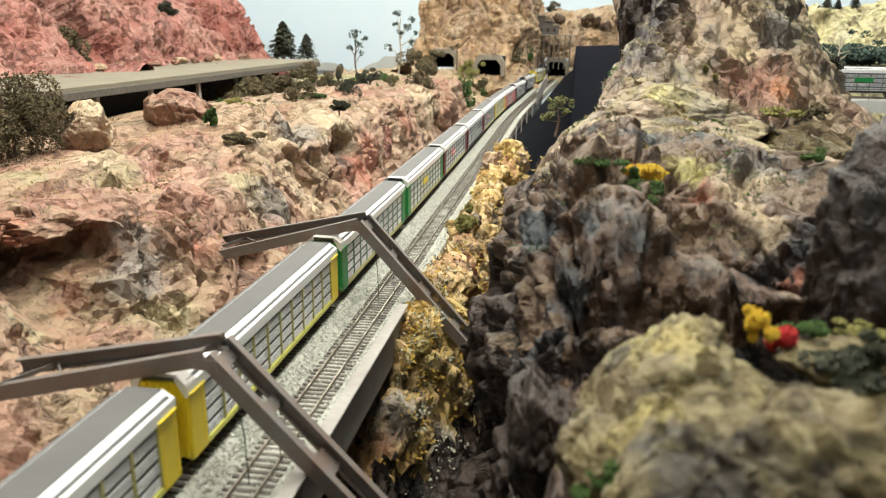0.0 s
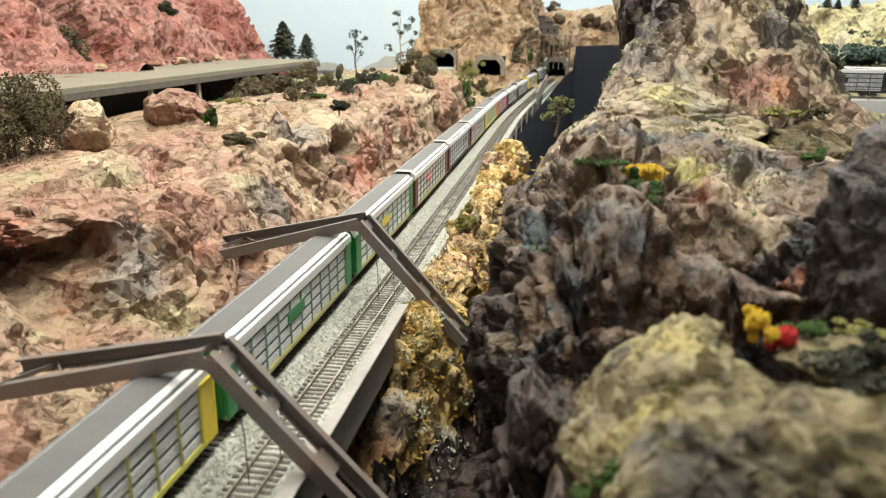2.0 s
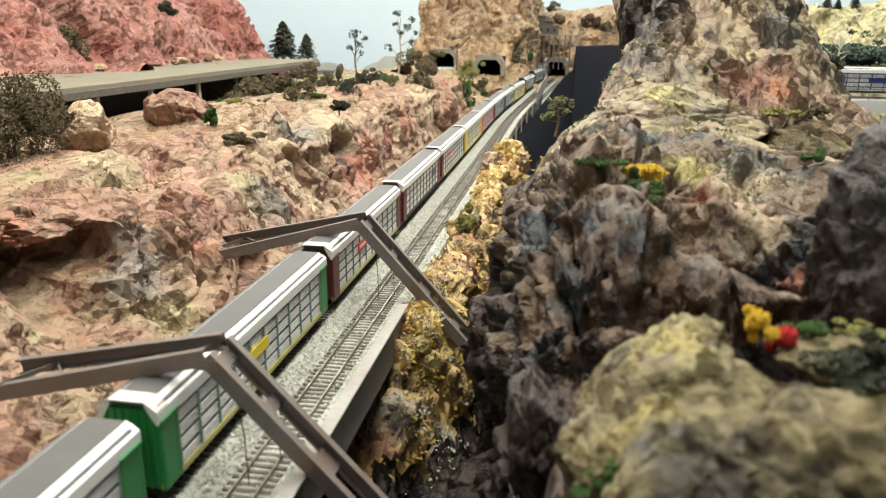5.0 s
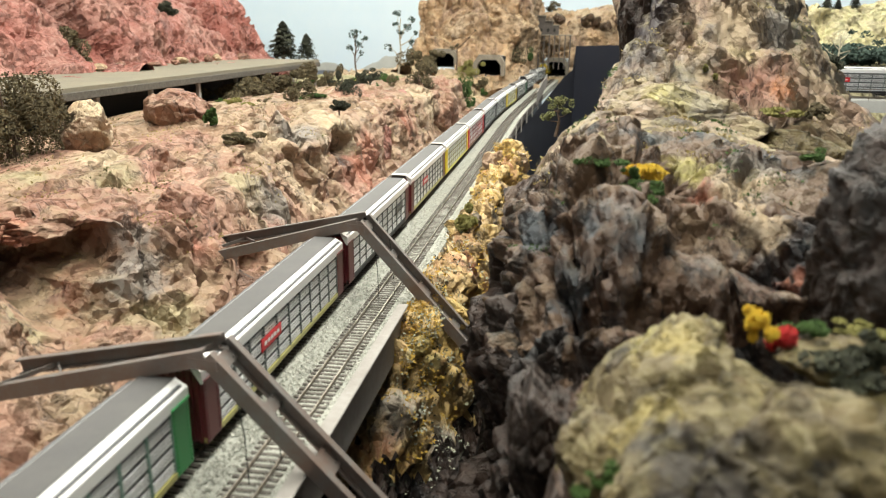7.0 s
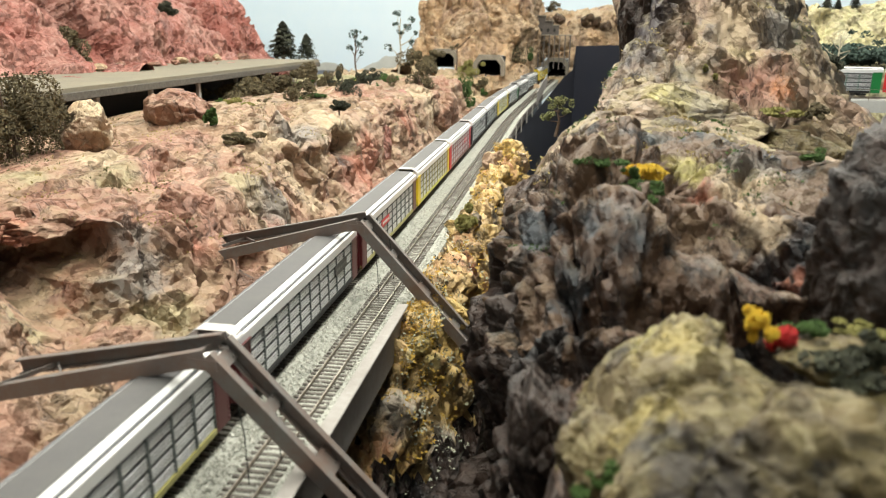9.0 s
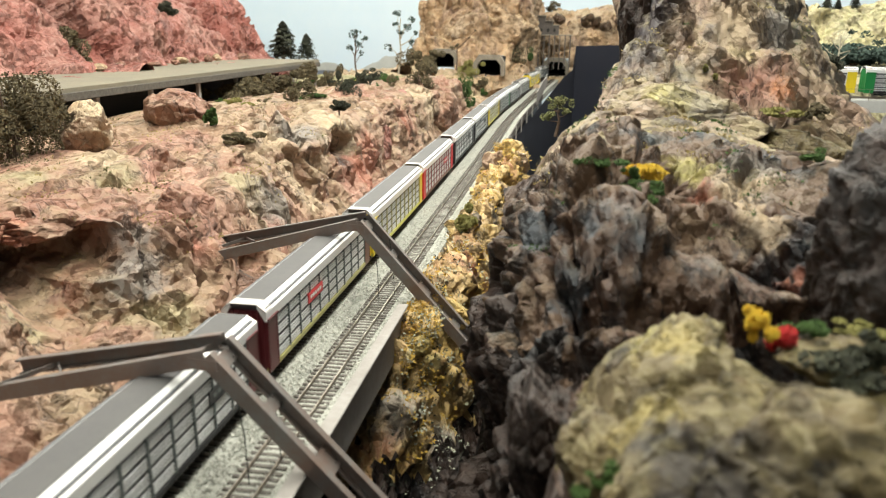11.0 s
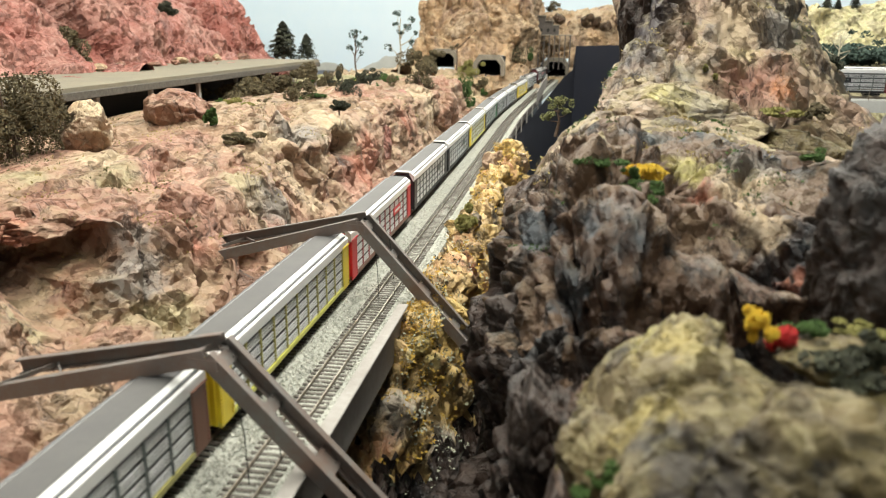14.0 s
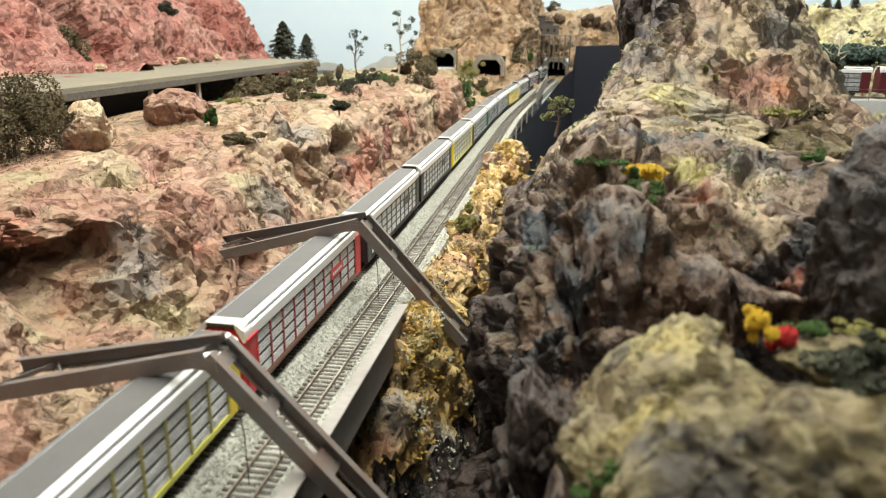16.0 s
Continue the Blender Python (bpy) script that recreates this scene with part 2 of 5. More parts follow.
ASPHALT = plain_material("dusty_road", (0.21, 0.185, 0.135), 0.9, 0, (0.15, 0.14, 0.11), 10, 0.6, 0.001)
SKY_PAINT = plain_material("sky_paint", (0.70, 0.81, 0.90), 0.9, 0, (0.78, 0.85, 0.90), 1.2, 0.6)
NAVY = plain_material("navy_fascia", (0.034, 0.038, 0.060), 0.6, 0, (0.045, 0.045, 0.06), 6, 0.5)
FLOOR_MAT = plain_material("hall_floor", (0.03, 0.032, 0.05), 0.8, 0, (0.02, 0.02, 0.03), 12, 0.6)
WHITE_WALL = plain_material("white_wall", (0.45, 0.45, 0.44), 0.9, 0, (0.38, 0.38, 0.37), 3, 0.4)
STEEL = plain_material("rusty_steel", (0.20, 0.192, 0.185), 0.42, 0.25, (0.19, 0.105, 0.07), 34, 0.65, 0.0003)
RAIL_MAT = plain_material("worn_rail", (0.40, 0.36, 0.31), 0.28, 0.9, (0.14, 0.10, 0.075), 80, 0.6)
TIE_MAT = plain_material("weathered_tie", (0.075, 0.066, 0.056), 0.85, 0, (0.15, 0.135, 0.115), 120, 0.6, 0.0004)


# ---- mesh helpers ----
def mesh_object(name, verts, faces, material, parent=None, smooth=False):
    me = bpy.data.meshes.new(name)
    me.from_pydata([tuple(v) for v in verts], [], faces)
    me.materials.append(material)
    if smooth:
        me.shade_smooth()
    me.update()
    ob = new(name, me)
    ob.parent = parent
    return ob


def part(name, bm, material, parent, label="", smooth=False):
    me = bpy.data.meshes.new(name)
    bmesh.ops.recalc_face_normals(bm, faces=bm.faces)
    bm.to_mesh(me)
    bm.free()
    me.materials.append(material)
    if smooth:
        me.shade_smooth()
    ob = new(name, me)
    ob.parent = parent
    if label:
        ob["label"] = label
    return ob


def share(name, me, parent, x=0, y=0, z=0, rz=0.0):
    """One more object on an existing mesh."""
    ob = new(name, me)
    ob.parent = parent
    ob.matrix_basis = pose(x, y, z, 0, 0, rz)
    return ob


def box(bm, x0, x1, y0, y1, z0, z1, bevel=0.0):
    made = bmesh.ops.create_cube(bm, size=1.0, matrix=Matrix.LocRotScale(((x0 + x1) / 2, (y0 + y1) / 2, (z0 + z1) / 2), None, (x1 - x0, y1 - y0, z1 - z0)))
    if bevel:
        edges = {e for v in made["verts"] for e in v.link_edges}
        bmesh.ops.bevel(bm, geom=list(edges), offset=bevel, segments=1, affect="EDGES")
    return bm


def spline(points, t):
    """Catmull-Rom through rows of numbers, t from 0 to 1."""
    p = np.asarray(points, float)
    n = len(p) - 1
    s = min(max(t, 0.0), 1.0) * n
    i = min(int(s), n - 1)
    f = s - i
    a, b, c, d = p[max(i - 1, 0)], p[i], p[i + 1], p[min(i + 2, n)]
    return 0.5 * (2 * b + (c - a) * f + (2 * a - 5 * b + 4 * c - d) * f * f + (3 * b - a - 3 * c + d) * f ** 3)


def facets(q):
    """Stepped, tilted cells: broken stone."""
    d, pts = noise.voronoi(q)
    c = pts[0]
    tilt = noise.cell_vector(c * 7.31 + Vector((3.1, 1.7, 5.3)))
    return 0.5 * noise.cell(c * 5.7) + tilt.dot(q - c) * 0.9, min(d[1] - d[0], 0.14) / 0.14


def rocky(p, size, amount, strata=0.0):
    """How far a rock surface stands out at p: lumps, broken facets and cracks."""
    q = p / size
    warp = Vector(noise.noise_vector(q * 0.8)) * 0.45
    f1, c1 = facets(q * 0.8 + warp)
    f2, c2 = facets(q * 2.1 + warp * 1.5)
    f3, c3 = facets(q * 5.5 + warp * 3)
    lump = noise.fractal(q * 0.6, 0.9, 2.1, 2)
    fine = noise.fractal(q * 9, 0.8, 2.1, 2)
    out = 0.50 * lump + 0.80 * f1 + 0.34 * f2 + 0.14 * f3 + 0.40 * (c1 - 0.8) + 0.14 * (c2 - 0.8) + 0.03 * (c3 - 0.8) + 0.03 * fine
    if strata:
        out += strata * math.sin(p.z * 330 + 5 * lump)
    return amount * out


OUTWARD = Vector((0.84, -0.54, 0.05))        # from the cliff towards the canyon


def loft_points(stations, nu, nv):
    """Sections of equal count, each a list of (x, y, z), joined by smooth curves both ways."""
    rows = [[spline(s, v / nv) for v in range(nv + 1)] for s in stations]
    cols = [[r[v] for r in rows] for v in range(nv + 1)]
    return np.array([[spline(c, u / nu) for c in cols] for u in range(nu + 1)])


def rock_loft(name, stations, nu, nv, material, size=0.05, amount=0.02, strata=0.0, holes=(), flip=False, parent=None, calm=None, lobes=()):
    g = loft_points(stations, nu, nv)
    du, dv = np.gradient(g, axis=0), np.gradient(g, axis=1)
    nrm = np.cross(du, dv)
    nrm /= np.maximum(np.linalg.norm(nrm, axis=2, keepdims=True), 1e-9)
    if flip:
        nrm = -nrm
    verts = []
    for i in range(nu + 1):
        for j in range(nv + 1):
            p = Vector(g[i, j])
            k = calm(p) if calm else 1.0
            q = p + Vector(nrm[i, j]) * rocky(p, size, amount, strata) * k
            for x, y, z, rx, ry, rz, push in lobes:
                e = ((p.x - x) / rx) ** 2 + ((p.y - y) / ry) ** 2 + ((p.z - z) / rz) ** 2
                if e < 2.5:
                    e *= 1 + 0.5 * noise.noise(p * 45)
                    q += OUTWARD * push / (1 + e ** 3)
            verts.append(q)
    faces = []
    w = nv + 1
    for i in range(nu):
        for j in range(nv):
            c = (verts[i * w + j] + verts[(i + 1) * w + j + 1]) / 2
            if any(abs(c.x - h[0]) < h[1] and h[2] < c.z < h[3] for h in holes):
                continue
            f = (i * w + j, (i + 1) * w + j, (i + 1) * w + j + 1, i * w + j + 1)
            faces.append(f[::-1] if flip else f)
    return mesh_object(name, verts, faces, material, parent, smooth=True)


# ---- the hall ----
def slab(name, x0, x1, y0, y1, z0, z1, material, label, category):
    return tagged(part(name, box(bmesh.new(), x0, x1, y0, y1, z0, z1), material, None), label, category, kind="structure")


slab("floor", -3.2, 3.6, -4.2, 6.6, -1.1, -1.0, FLOOR_MAT, "dark hall floor below the layout", "floor")
slab("ceiling", -3.2, 3.6, -4.2, 6.6, 1.8, 1.9, WHITE_WALL, "plain grey hall ceiling", "ceiling")
slab("wall_north", -3.1, 3.5, 6.4, 6.5, -1.0, 1.8, SKY_PAINT, "wall painted as a pale blue sky", "wall")
slab("wall_west", -3.1, -3.0, -4.1, 6.4, -1.0, 1.8, SKY_PAINT, "wall painted as a pale blue sky", "wall")
slab("wall_east", 3.4, 3.5, -4.1, 6.4, -1.0, 1.8, SKY_PAINT, "wall painted as a pale blue sky", "wall")
slab("wall_south", -3.1, 3.5, -4.2, -4.1, -1.0, 1.8, WHITE_WALL, "plain grey hall wall", "wall")

# benchwork that carries the scenery
slab("layout_base_west", -3.0, -.065, -3.3, 6.38, -.99, -.08, NAVY, "dark skirted benchwork below the scenery", "benchwork")
slab("layout_base_south", -.06, .74, -3.3, 1.44, -.99, -.52, NAVY, "dark skirted benchwork below the canyon", "benchwork")
slab("layout_base_north", -.06, .080, 1.45, 4.6, -.99, -.06, NAVY, "dark skirted benchwork below the track", "benchwork")
slab("layout_base_east", .62, 2.4, 2.22, 3.4, -.99, -.32, NAVY, "dark skirted benchwork below the far hill", "benchwork")
slab("track_base_south", -.05, .082, -3.3, -.36, -.51, -.031, NAVY, "dark support below the track", "benchwork")

# ---- terrain ----
LEFT = [
    (-3.2, (-.05, -.014), (-.09, -.01), (-.16, .015), (-.22, .05), (-.30, .065), (-.45, .075), (-.80, .09)),
    (0.0, (-.05, -.014), (-.09, -.01), (-.16, .015), (-.22, .05), (-.30, .065), (-.45, .075), (-.80, .09)),
    (.30, (-.05, -.014), (-.09, -.01), (-.16, .012), (-.21, .045), (-.28, .06), (-.43, .075), (-.80, .09)),
    (.45, (-.05, -.014), (-.085, -.010), (-.13, .002), (-.165, .030), (-.20, .066), (-.38, .082), (-.80, .075)),
    (.55, (-.05, -.014), (-.085, -.010), (-.14, .004), (-.22, .025), (-.25, .060), (-.38, .088), (-.80, .08)),
    (.62, (-.05, -.014), (-.08, -.008), (-.125, .004), (-.155, .035), (-.19, .076), (-.38, .095), (-.80, .075)),
    (.78, (-.05, -.014), (-.07, -.005), (-.105, .012), (-.135, .05), (-.18, .090), (-.38, .112), (-.80, .075)),
    (1.0, (-.05, -.014), (-.075, -.002), (-.105, .02), (-.135, .065), (-.19, .112), (-.38, .125), (-.80, .075)),
    (1.3, (-.05, -.014), (-.075, .0), (-.105, .03), (-.125, .08), (-.17, .122), (-.40, .130), (-.80, .075)),
    (1.7, (-.05, -.014), (-.07, .005), (-.09, .035), (-.105, .085), (-.14, .118), (-.40, .122), (-.80, .075)),
    (2.1, (-.05, -.014), (-.07, .005), (-.09, .035), (-.105, .085), (-.14, .118), (-.40, .112), (-.80, .075)),
    (2.5, (-.05, -.014), (-.07, .005), (-.095, .03), (-.11, .075), (-.15, .108), (-.40, .10), (-.80, .075)),
    (2.8, (-.05, -.014), (-.07, .0), (-.11, .02), (-.16, .04), (-.25, .05), (-.45, .07), (-.80, .075)),
    (3.7, (-.05, -.014), (-.07, .0), (-.11, .02), (-.16, .04), (-.25, .05), (-.45, .07), (-.80, .075)),
]
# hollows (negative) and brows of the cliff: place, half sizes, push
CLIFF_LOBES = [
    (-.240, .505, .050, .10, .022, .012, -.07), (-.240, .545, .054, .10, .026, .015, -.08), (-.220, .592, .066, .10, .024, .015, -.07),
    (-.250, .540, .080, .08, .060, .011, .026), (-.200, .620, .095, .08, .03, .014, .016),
    (-.135, 1.184, .080, .07, .034, .018, -.06), (-.138, 1.03, .075, .03, .016, .045, -.03),
    (-.15, 1.10, .105, .04, .05, .016, .012), (-.13, .775, .010, .05, .03, .02, -.03),
    (-.12, 1.44, .07, .04, .03, .04, -.03), (-.15, .90, .06, .04, .03, .04, .015),
]
left_stations = [[(x, s[0], z) for x, z in s[1:]] for s in LEFT]
tagged(rock_loft("rock_slope", left_stations[:3], 90, 40, PINK_ROCK, 0.11, 0.04, flip=False), "pink and tan painted plaster slope beside the track", "rock")
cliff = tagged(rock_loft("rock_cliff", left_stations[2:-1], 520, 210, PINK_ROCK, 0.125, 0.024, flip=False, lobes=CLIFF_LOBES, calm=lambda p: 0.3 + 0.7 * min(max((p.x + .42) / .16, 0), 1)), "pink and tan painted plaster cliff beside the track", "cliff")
tagged(rock_loft("rock_shelf", left_stations[-2:], 60, 60, TAN_ROCK, 0.10, 0.03, flip=False), "tan rock shelf before the tunnels", "rock")

RIGHT = [
    (-.30, (.20, -.5), (.23, -.1), (.245, .0), (.28, .03), (.33, .04), (.40, .04), (.50, .05), (.70, .05)),
    (.12, (.195, -.5), (.22, -.08), (.238, .03), (.27, .08), (.31, .10), (.37, .105), (.45, .12), (.70, .12)),
    (.24, (.19, -.5), (.215, -.08), (.235, .04), (.262, .115), (.30, .135), (.345, .125), (.40, .14), (.70, .15)),
    (.34, (.187, -.5), (.212, -.08), (.235, .04), (.268, .12), (.31, .135), (.35, .110), (.42, .13), (.70, .16)),
    (.42, (.182, -.5), (.205, -.08), (.225, .03), (.262, .06), (.31, .065), (.36, .04), (.44, .10), (.70, .16)),
    (.52, (.178, -.5), (.195, -.03), (.21, .09), (.24, .155), (.29, .170), (.34, .14), (.42, .17), (.70, .18)),
    (.65, (.172, -.5), (.184, -.04), (.197, .105), (.238, .17), (.29, .188), (.36, .185), (.47, .165), (.70, .12)),
    (.80, (.172, -.5), (.186, -.04), (.204, .095), (.252, .165), (.30, .205), (.37, .205), (.47, .155), (.70, .10)),
    (.92, (.18, -.5), (.20, -.02), (.228, .10), (.278, .18), (.325, .33), (.41, .36), (.475, .30), (.565, .16)),
    (1.05, (.20, -.5), (.22, -.02), (.25, .10), (.30, .175), (.337, .37), (.43, .39), (.505, .30), (.625, .14)),
    (1.2, (.24, -.5), (.26, -.1), (.28, .05), (.32, .12), (.365, .30), (.44, .30), (.515, .20), (.645, .05)),
    (1.35, (.28, -.5), (.30, -.4), (.31, -.2), (.33, -.1), (.38, -.1), (.44, -.1), (.515, -.1), (.645, -.3)),
]
right_stations = [[(x, s[0], z) for x, z in s[1:]] for s in RIGHT]
outcrop = new("rock_outcrop")
tagged(outcrop, "dark brown and mossy painted rock outcrop", "rock")
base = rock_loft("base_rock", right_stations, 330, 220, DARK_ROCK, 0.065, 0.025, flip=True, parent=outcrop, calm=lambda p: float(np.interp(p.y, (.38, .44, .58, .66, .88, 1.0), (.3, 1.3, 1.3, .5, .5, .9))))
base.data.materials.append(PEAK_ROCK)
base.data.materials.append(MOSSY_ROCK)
base.data.materials.append(UMBER_AND_SHADE_ROCK)
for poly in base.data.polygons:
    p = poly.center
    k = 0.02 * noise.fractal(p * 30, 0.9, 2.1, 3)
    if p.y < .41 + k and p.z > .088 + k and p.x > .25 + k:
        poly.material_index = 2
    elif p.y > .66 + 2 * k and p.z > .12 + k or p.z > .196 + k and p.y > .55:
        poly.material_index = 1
    # low canyon faces turn umber: the depth's shade is in the colour
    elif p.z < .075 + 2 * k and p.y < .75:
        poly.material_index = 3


BANK = [
    (.36, (-.06, -.40), (.0, -.40), (.05, -.40), (.09, -.42), (.13, -.45), (.20, -.5)),
    (.50, (-.06, -.22), (.0, -.22), (.05, -.20), (.09, -.22), (.13, -.30), (.20, -.4)),
    (.64, (-.06, -.06), (.0, -.06), (.06, -.06), (.09, -.04), (.125, -.10), (.19, -.3)),
    (.72, (-.06, -.05), (.0, -.05), (.07, -.045), (.10, -.01), (.13, -.05), (.18, -.25)),
    (.95, (-.06, -.05), (.0, -.05), (.07, -.045), (.10, .005), (.13, .0), (.18, -.2)),
    (1.25, (-.06, -.05), (.0, -.05), (.07, -.045), (.10, .01), (.15, .03), (.19, -.2)),
    (1.40, (-.06, -.05), (.0, -.05), (.07, -.045), (.10, .015), (.15, .055), (.19, -.2)),
    (1.55, (-.06, -.05), (.0, -.05), (.07, -.045), (.09, -.02), (.11, -.1), (.15, -.4)),
    (1.70, (-.06, -.05), (.0, -.05), (.07, -.045), (.085, -.02), (.09, -.2), (.10, -.5)),
]
bank_stations = [[(x, s[0], z) for x, z in s[1:]] for s in BANK]
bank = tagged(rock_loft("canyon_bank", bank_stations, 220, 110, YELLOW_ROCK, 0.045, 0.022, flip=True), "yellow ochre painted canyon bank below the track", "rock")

# canyon shade painted in: umber below a ragged height of the bank
bank.data.materials.append(UMBER_AND_SHADE_ROCK)
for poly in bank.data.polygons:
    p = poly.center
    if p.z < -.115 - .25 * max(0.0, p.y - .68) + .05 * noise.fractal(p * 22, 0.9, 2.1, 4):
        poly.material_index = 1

RED = [
    (.3, (-.70, .12), (-.84, .16), (-.90, .30), (-1.0, .45), (-1.2, .60), (-1.7, .60)),
    (1.0, (-.72, .13), (-.86, .17), (-.92, .30), (-1.0, .45), (-1.2, .60), (-1.7, .60)),
    (1.6, (-.74, .14), (-.88, .17), (-.95, .30), (-1.02, .43), (-1.2, .56), (-1.7, .60)),
    (2.2, (-.74, .14), (-.86, .17), (-.92, .30), (-1.0, .42), (-1.2, .5), (-1.7, .55)),
    (2.45, (-.74, .14), (-.85, .17), (-.90, .28), (-.98, .37), (-1.2, .42), (-1.7, .45)),
    (2.72, (-.74, .14), (-.85, .16), (-.92, .20), (-1.0, .24), (-1.2, .26), (-1.7, .30)),
    (2.85, (-.74, .08), (-.85, .09), (-.92, .09), (-1.0, .09), (-1.2, .09), (-1.7, .09)),
]
red_stations = [[(x, s[0], z) for x, z in s[1:]] for s in RED]
tagged(rock_loft("red_mountain", red_stations, 230, 120, RED_ROCK, 0.24, 0.055, flip=False), "red painted plaster mountain behind the road", "mountain")

# far mountain with two tunnel mouths, and the lower one with the third
FAR = [
    (-.62, (3.2, .06), (3.45, .05), (3.55, .04), (3.6, .04), (3.7, .03), (4.2, .0)),
    (-.50, (3.2, .08), (3.45, .09), (3.52, .10), (3.58, .11), (3.7, .11), (4.2, .08)),
    (-.44, (3.2, .09), (3.42, .11), (3.50, .20), (3.55, .33), (3.62, .45), (4.2, .50)),
    (-.20, (3.2, .05), (3.38, .08), (3.48, .20), (3.52, .35), (3.60, .52), (4.2, .55)),
    (.0, (3.2, .0), (3.42, .06), (3.50, .18), (3.54, .33), (3.60, .50), (4.2, .55)),
    (.045, (3.3, .0), (3.48, .05), (3.54, .18), (3.58, .32), (3.64, .46), (4.2, .50)),
    (.072, (3.5, .0), (3.94, .06), (3.97, .16), (4.00, .25), (4.08, .34), (4.4, .38)),
    (.10, (3.7, .0), (3.98, .06), (4.00, .16), (4.02, .25), (4.10, .33), (4.4, .37)),
    (.25, (3.96, .0), (3.98, .07), (4.00, .16), (4.02, .25), (4.10, .34), (4.4, .38)),
    (.50, (4.06, .0), (4.07, .08), (4.08, .18), (4.10, .27), (4.15, .36), (4.4, .38)),
    (.85, (4.06, .0), (4.07, .08), (4.08, .18), (4.10, .27), (4.15, .34), (4.4, .36)),
]
far_stations = [[(s[0], y, z) for y, z in s[1:]] for s in FAR]
PORTALS = [(-.335, 3.45, .105, .062, .078), (-.120, 3.40, .075, .066, .085), (.165, 3.98, .048, .062, .085)]
far_holes = [(x, hw, z0, z0 + h) for x, y, z0, hw, h in PORTALS]
tagged(rock_loft("tunnel_mountain", far_stations, 260, 120, TAN_ROCK, 0.12, 0.04, holes=far_holes), "tan and orange painted mountain with tunnel mouths", "mountain")


# ---- crags and boulders ----
def crag_mesh(name, radii, seed, material, cuts=18, rough=0.10, level=5):
    """A broken rock: a ball cut flat by random planes, then roughened."""
    rng = random.Random(seed)
    planes = []
    for _ in range(cuts):
        n = Vector((rng.gauss(0, 1), rng.gauss(0, 1), rng.gauss(0, 0.8)))
        n.normalize()
        planes.append((n, rng.uniform(0.55, 0.9)))
    bm = bmesh.new()
    bmesh.ops.create_icosphere(bm, subdivisions=level, radius=1.0)
    shift = Vector((rng.uniform(0, 50), rng.uniform(0, 50), rng.uniform(0, 50)))
    R = Vector(radii)
    for v in bm.verts:
        d = v.co.normalized()
        r = 1.0
        for n, h in planes:
            k = d.dot(n)
            if k > 0.05:
                r = min(r, h / k)
        q = d * r
        f1, c1 = facets(q * 2.2 + shift)
        f2, c2 = facets(q * 5.5 + shift)
        r += rough * (0.9 * f1 + 0.4 * f2 + 0.25 * (c1 - 0.8) + 0.5 * noise.fractal(q * 2 + shift, 0.9, 2.1, 4))
        q = d * r
        v.co = Vector((q.x * R.x, q.y * R.y, q.z * R.z))
    me = bpy.data.meshes.new(name)
    bm.to_mesh(me)
    bm.free()
    me.materials.append(material)
    me.shade_smooth()
    return me


def crag(name, x, y, z, radii, seed, material, parent=None, turn=(0, 0, 0), **kw):
    ob = new(name, crag_mesh(name, radii, seed, material, **kw))
    ob.parent = parent
    ob.matrix_basis = pose(x, y, z, *turn)
    return ob


# parts of the outcrop: place, half sizes, seed, stone
OUTCROP = [
    (0.242, 0.560, 0.104, (0.046, 0.050, 0.062), 3, DARK_ROCK, 10),
    (0.367, 0.580, 0.115, (0.053, 0.050, 0.061), 4, BROWN_ROCK, -10),
    (0.432, 0.440, 0.155, (0.072, 0.060, 0.092), 5, UMBER_AND_SHADE_ROCK, 20),
    (0.291, 0.310, 0.118, (0.035, 0.040, 0.035), 6, MOSSY_ROCK, 0),
    (0.322, 0.220, 0.135, (0.045, 0.035, 0.027), 7, MOSSY_ROCK, 0),
    (0.233, 0.360, 0.057, (0.025, 0.040, 0.052), 8, UMBER_AND_SHADE_ROCK, 0),
    (0.206, 0.520, 0.034, (0.019, 0.025, 0.026), 9, RED_ROCK, 0),
    (0.405, 1.020, 0.283, (0.118, 0.100, 0.150), 10, PEAK_ROCK, 0),
    (0.322, 0.945, 0.300, (0.036, 0.060, 0.090), 11, UMBER_AND_SHADE_ROCK, 0),
    (0.350, 0.800, 0.176, (0.112, 0.120, 0.044), 12, PEAK_ROCK, 0),
    (0.455, 0.780, 0.145, (0.068, 0.080, 0.034), 13, MOSSY_ROCK, 0),
    (0.364, 0.330, 0.129, (0.028, 0.040, 0.014), 14, MOSSY_ROCK, 0),
    (0.210, 0.660, 0.115, (0.031, 0.050, 0.036), 15, DARK_ROCK, 0),
    (0.262, 0.270, 0.100, (0.025, 0.030, 0.025), 17, MOSSY_ROCK, 0),
]
for x, y, z, r, seed, stone, rz in OUTCROP:
    crag('crag', x, y, z, r, seed, stone, outcrop, (0, 0, rz), level=6, rough=0.10)

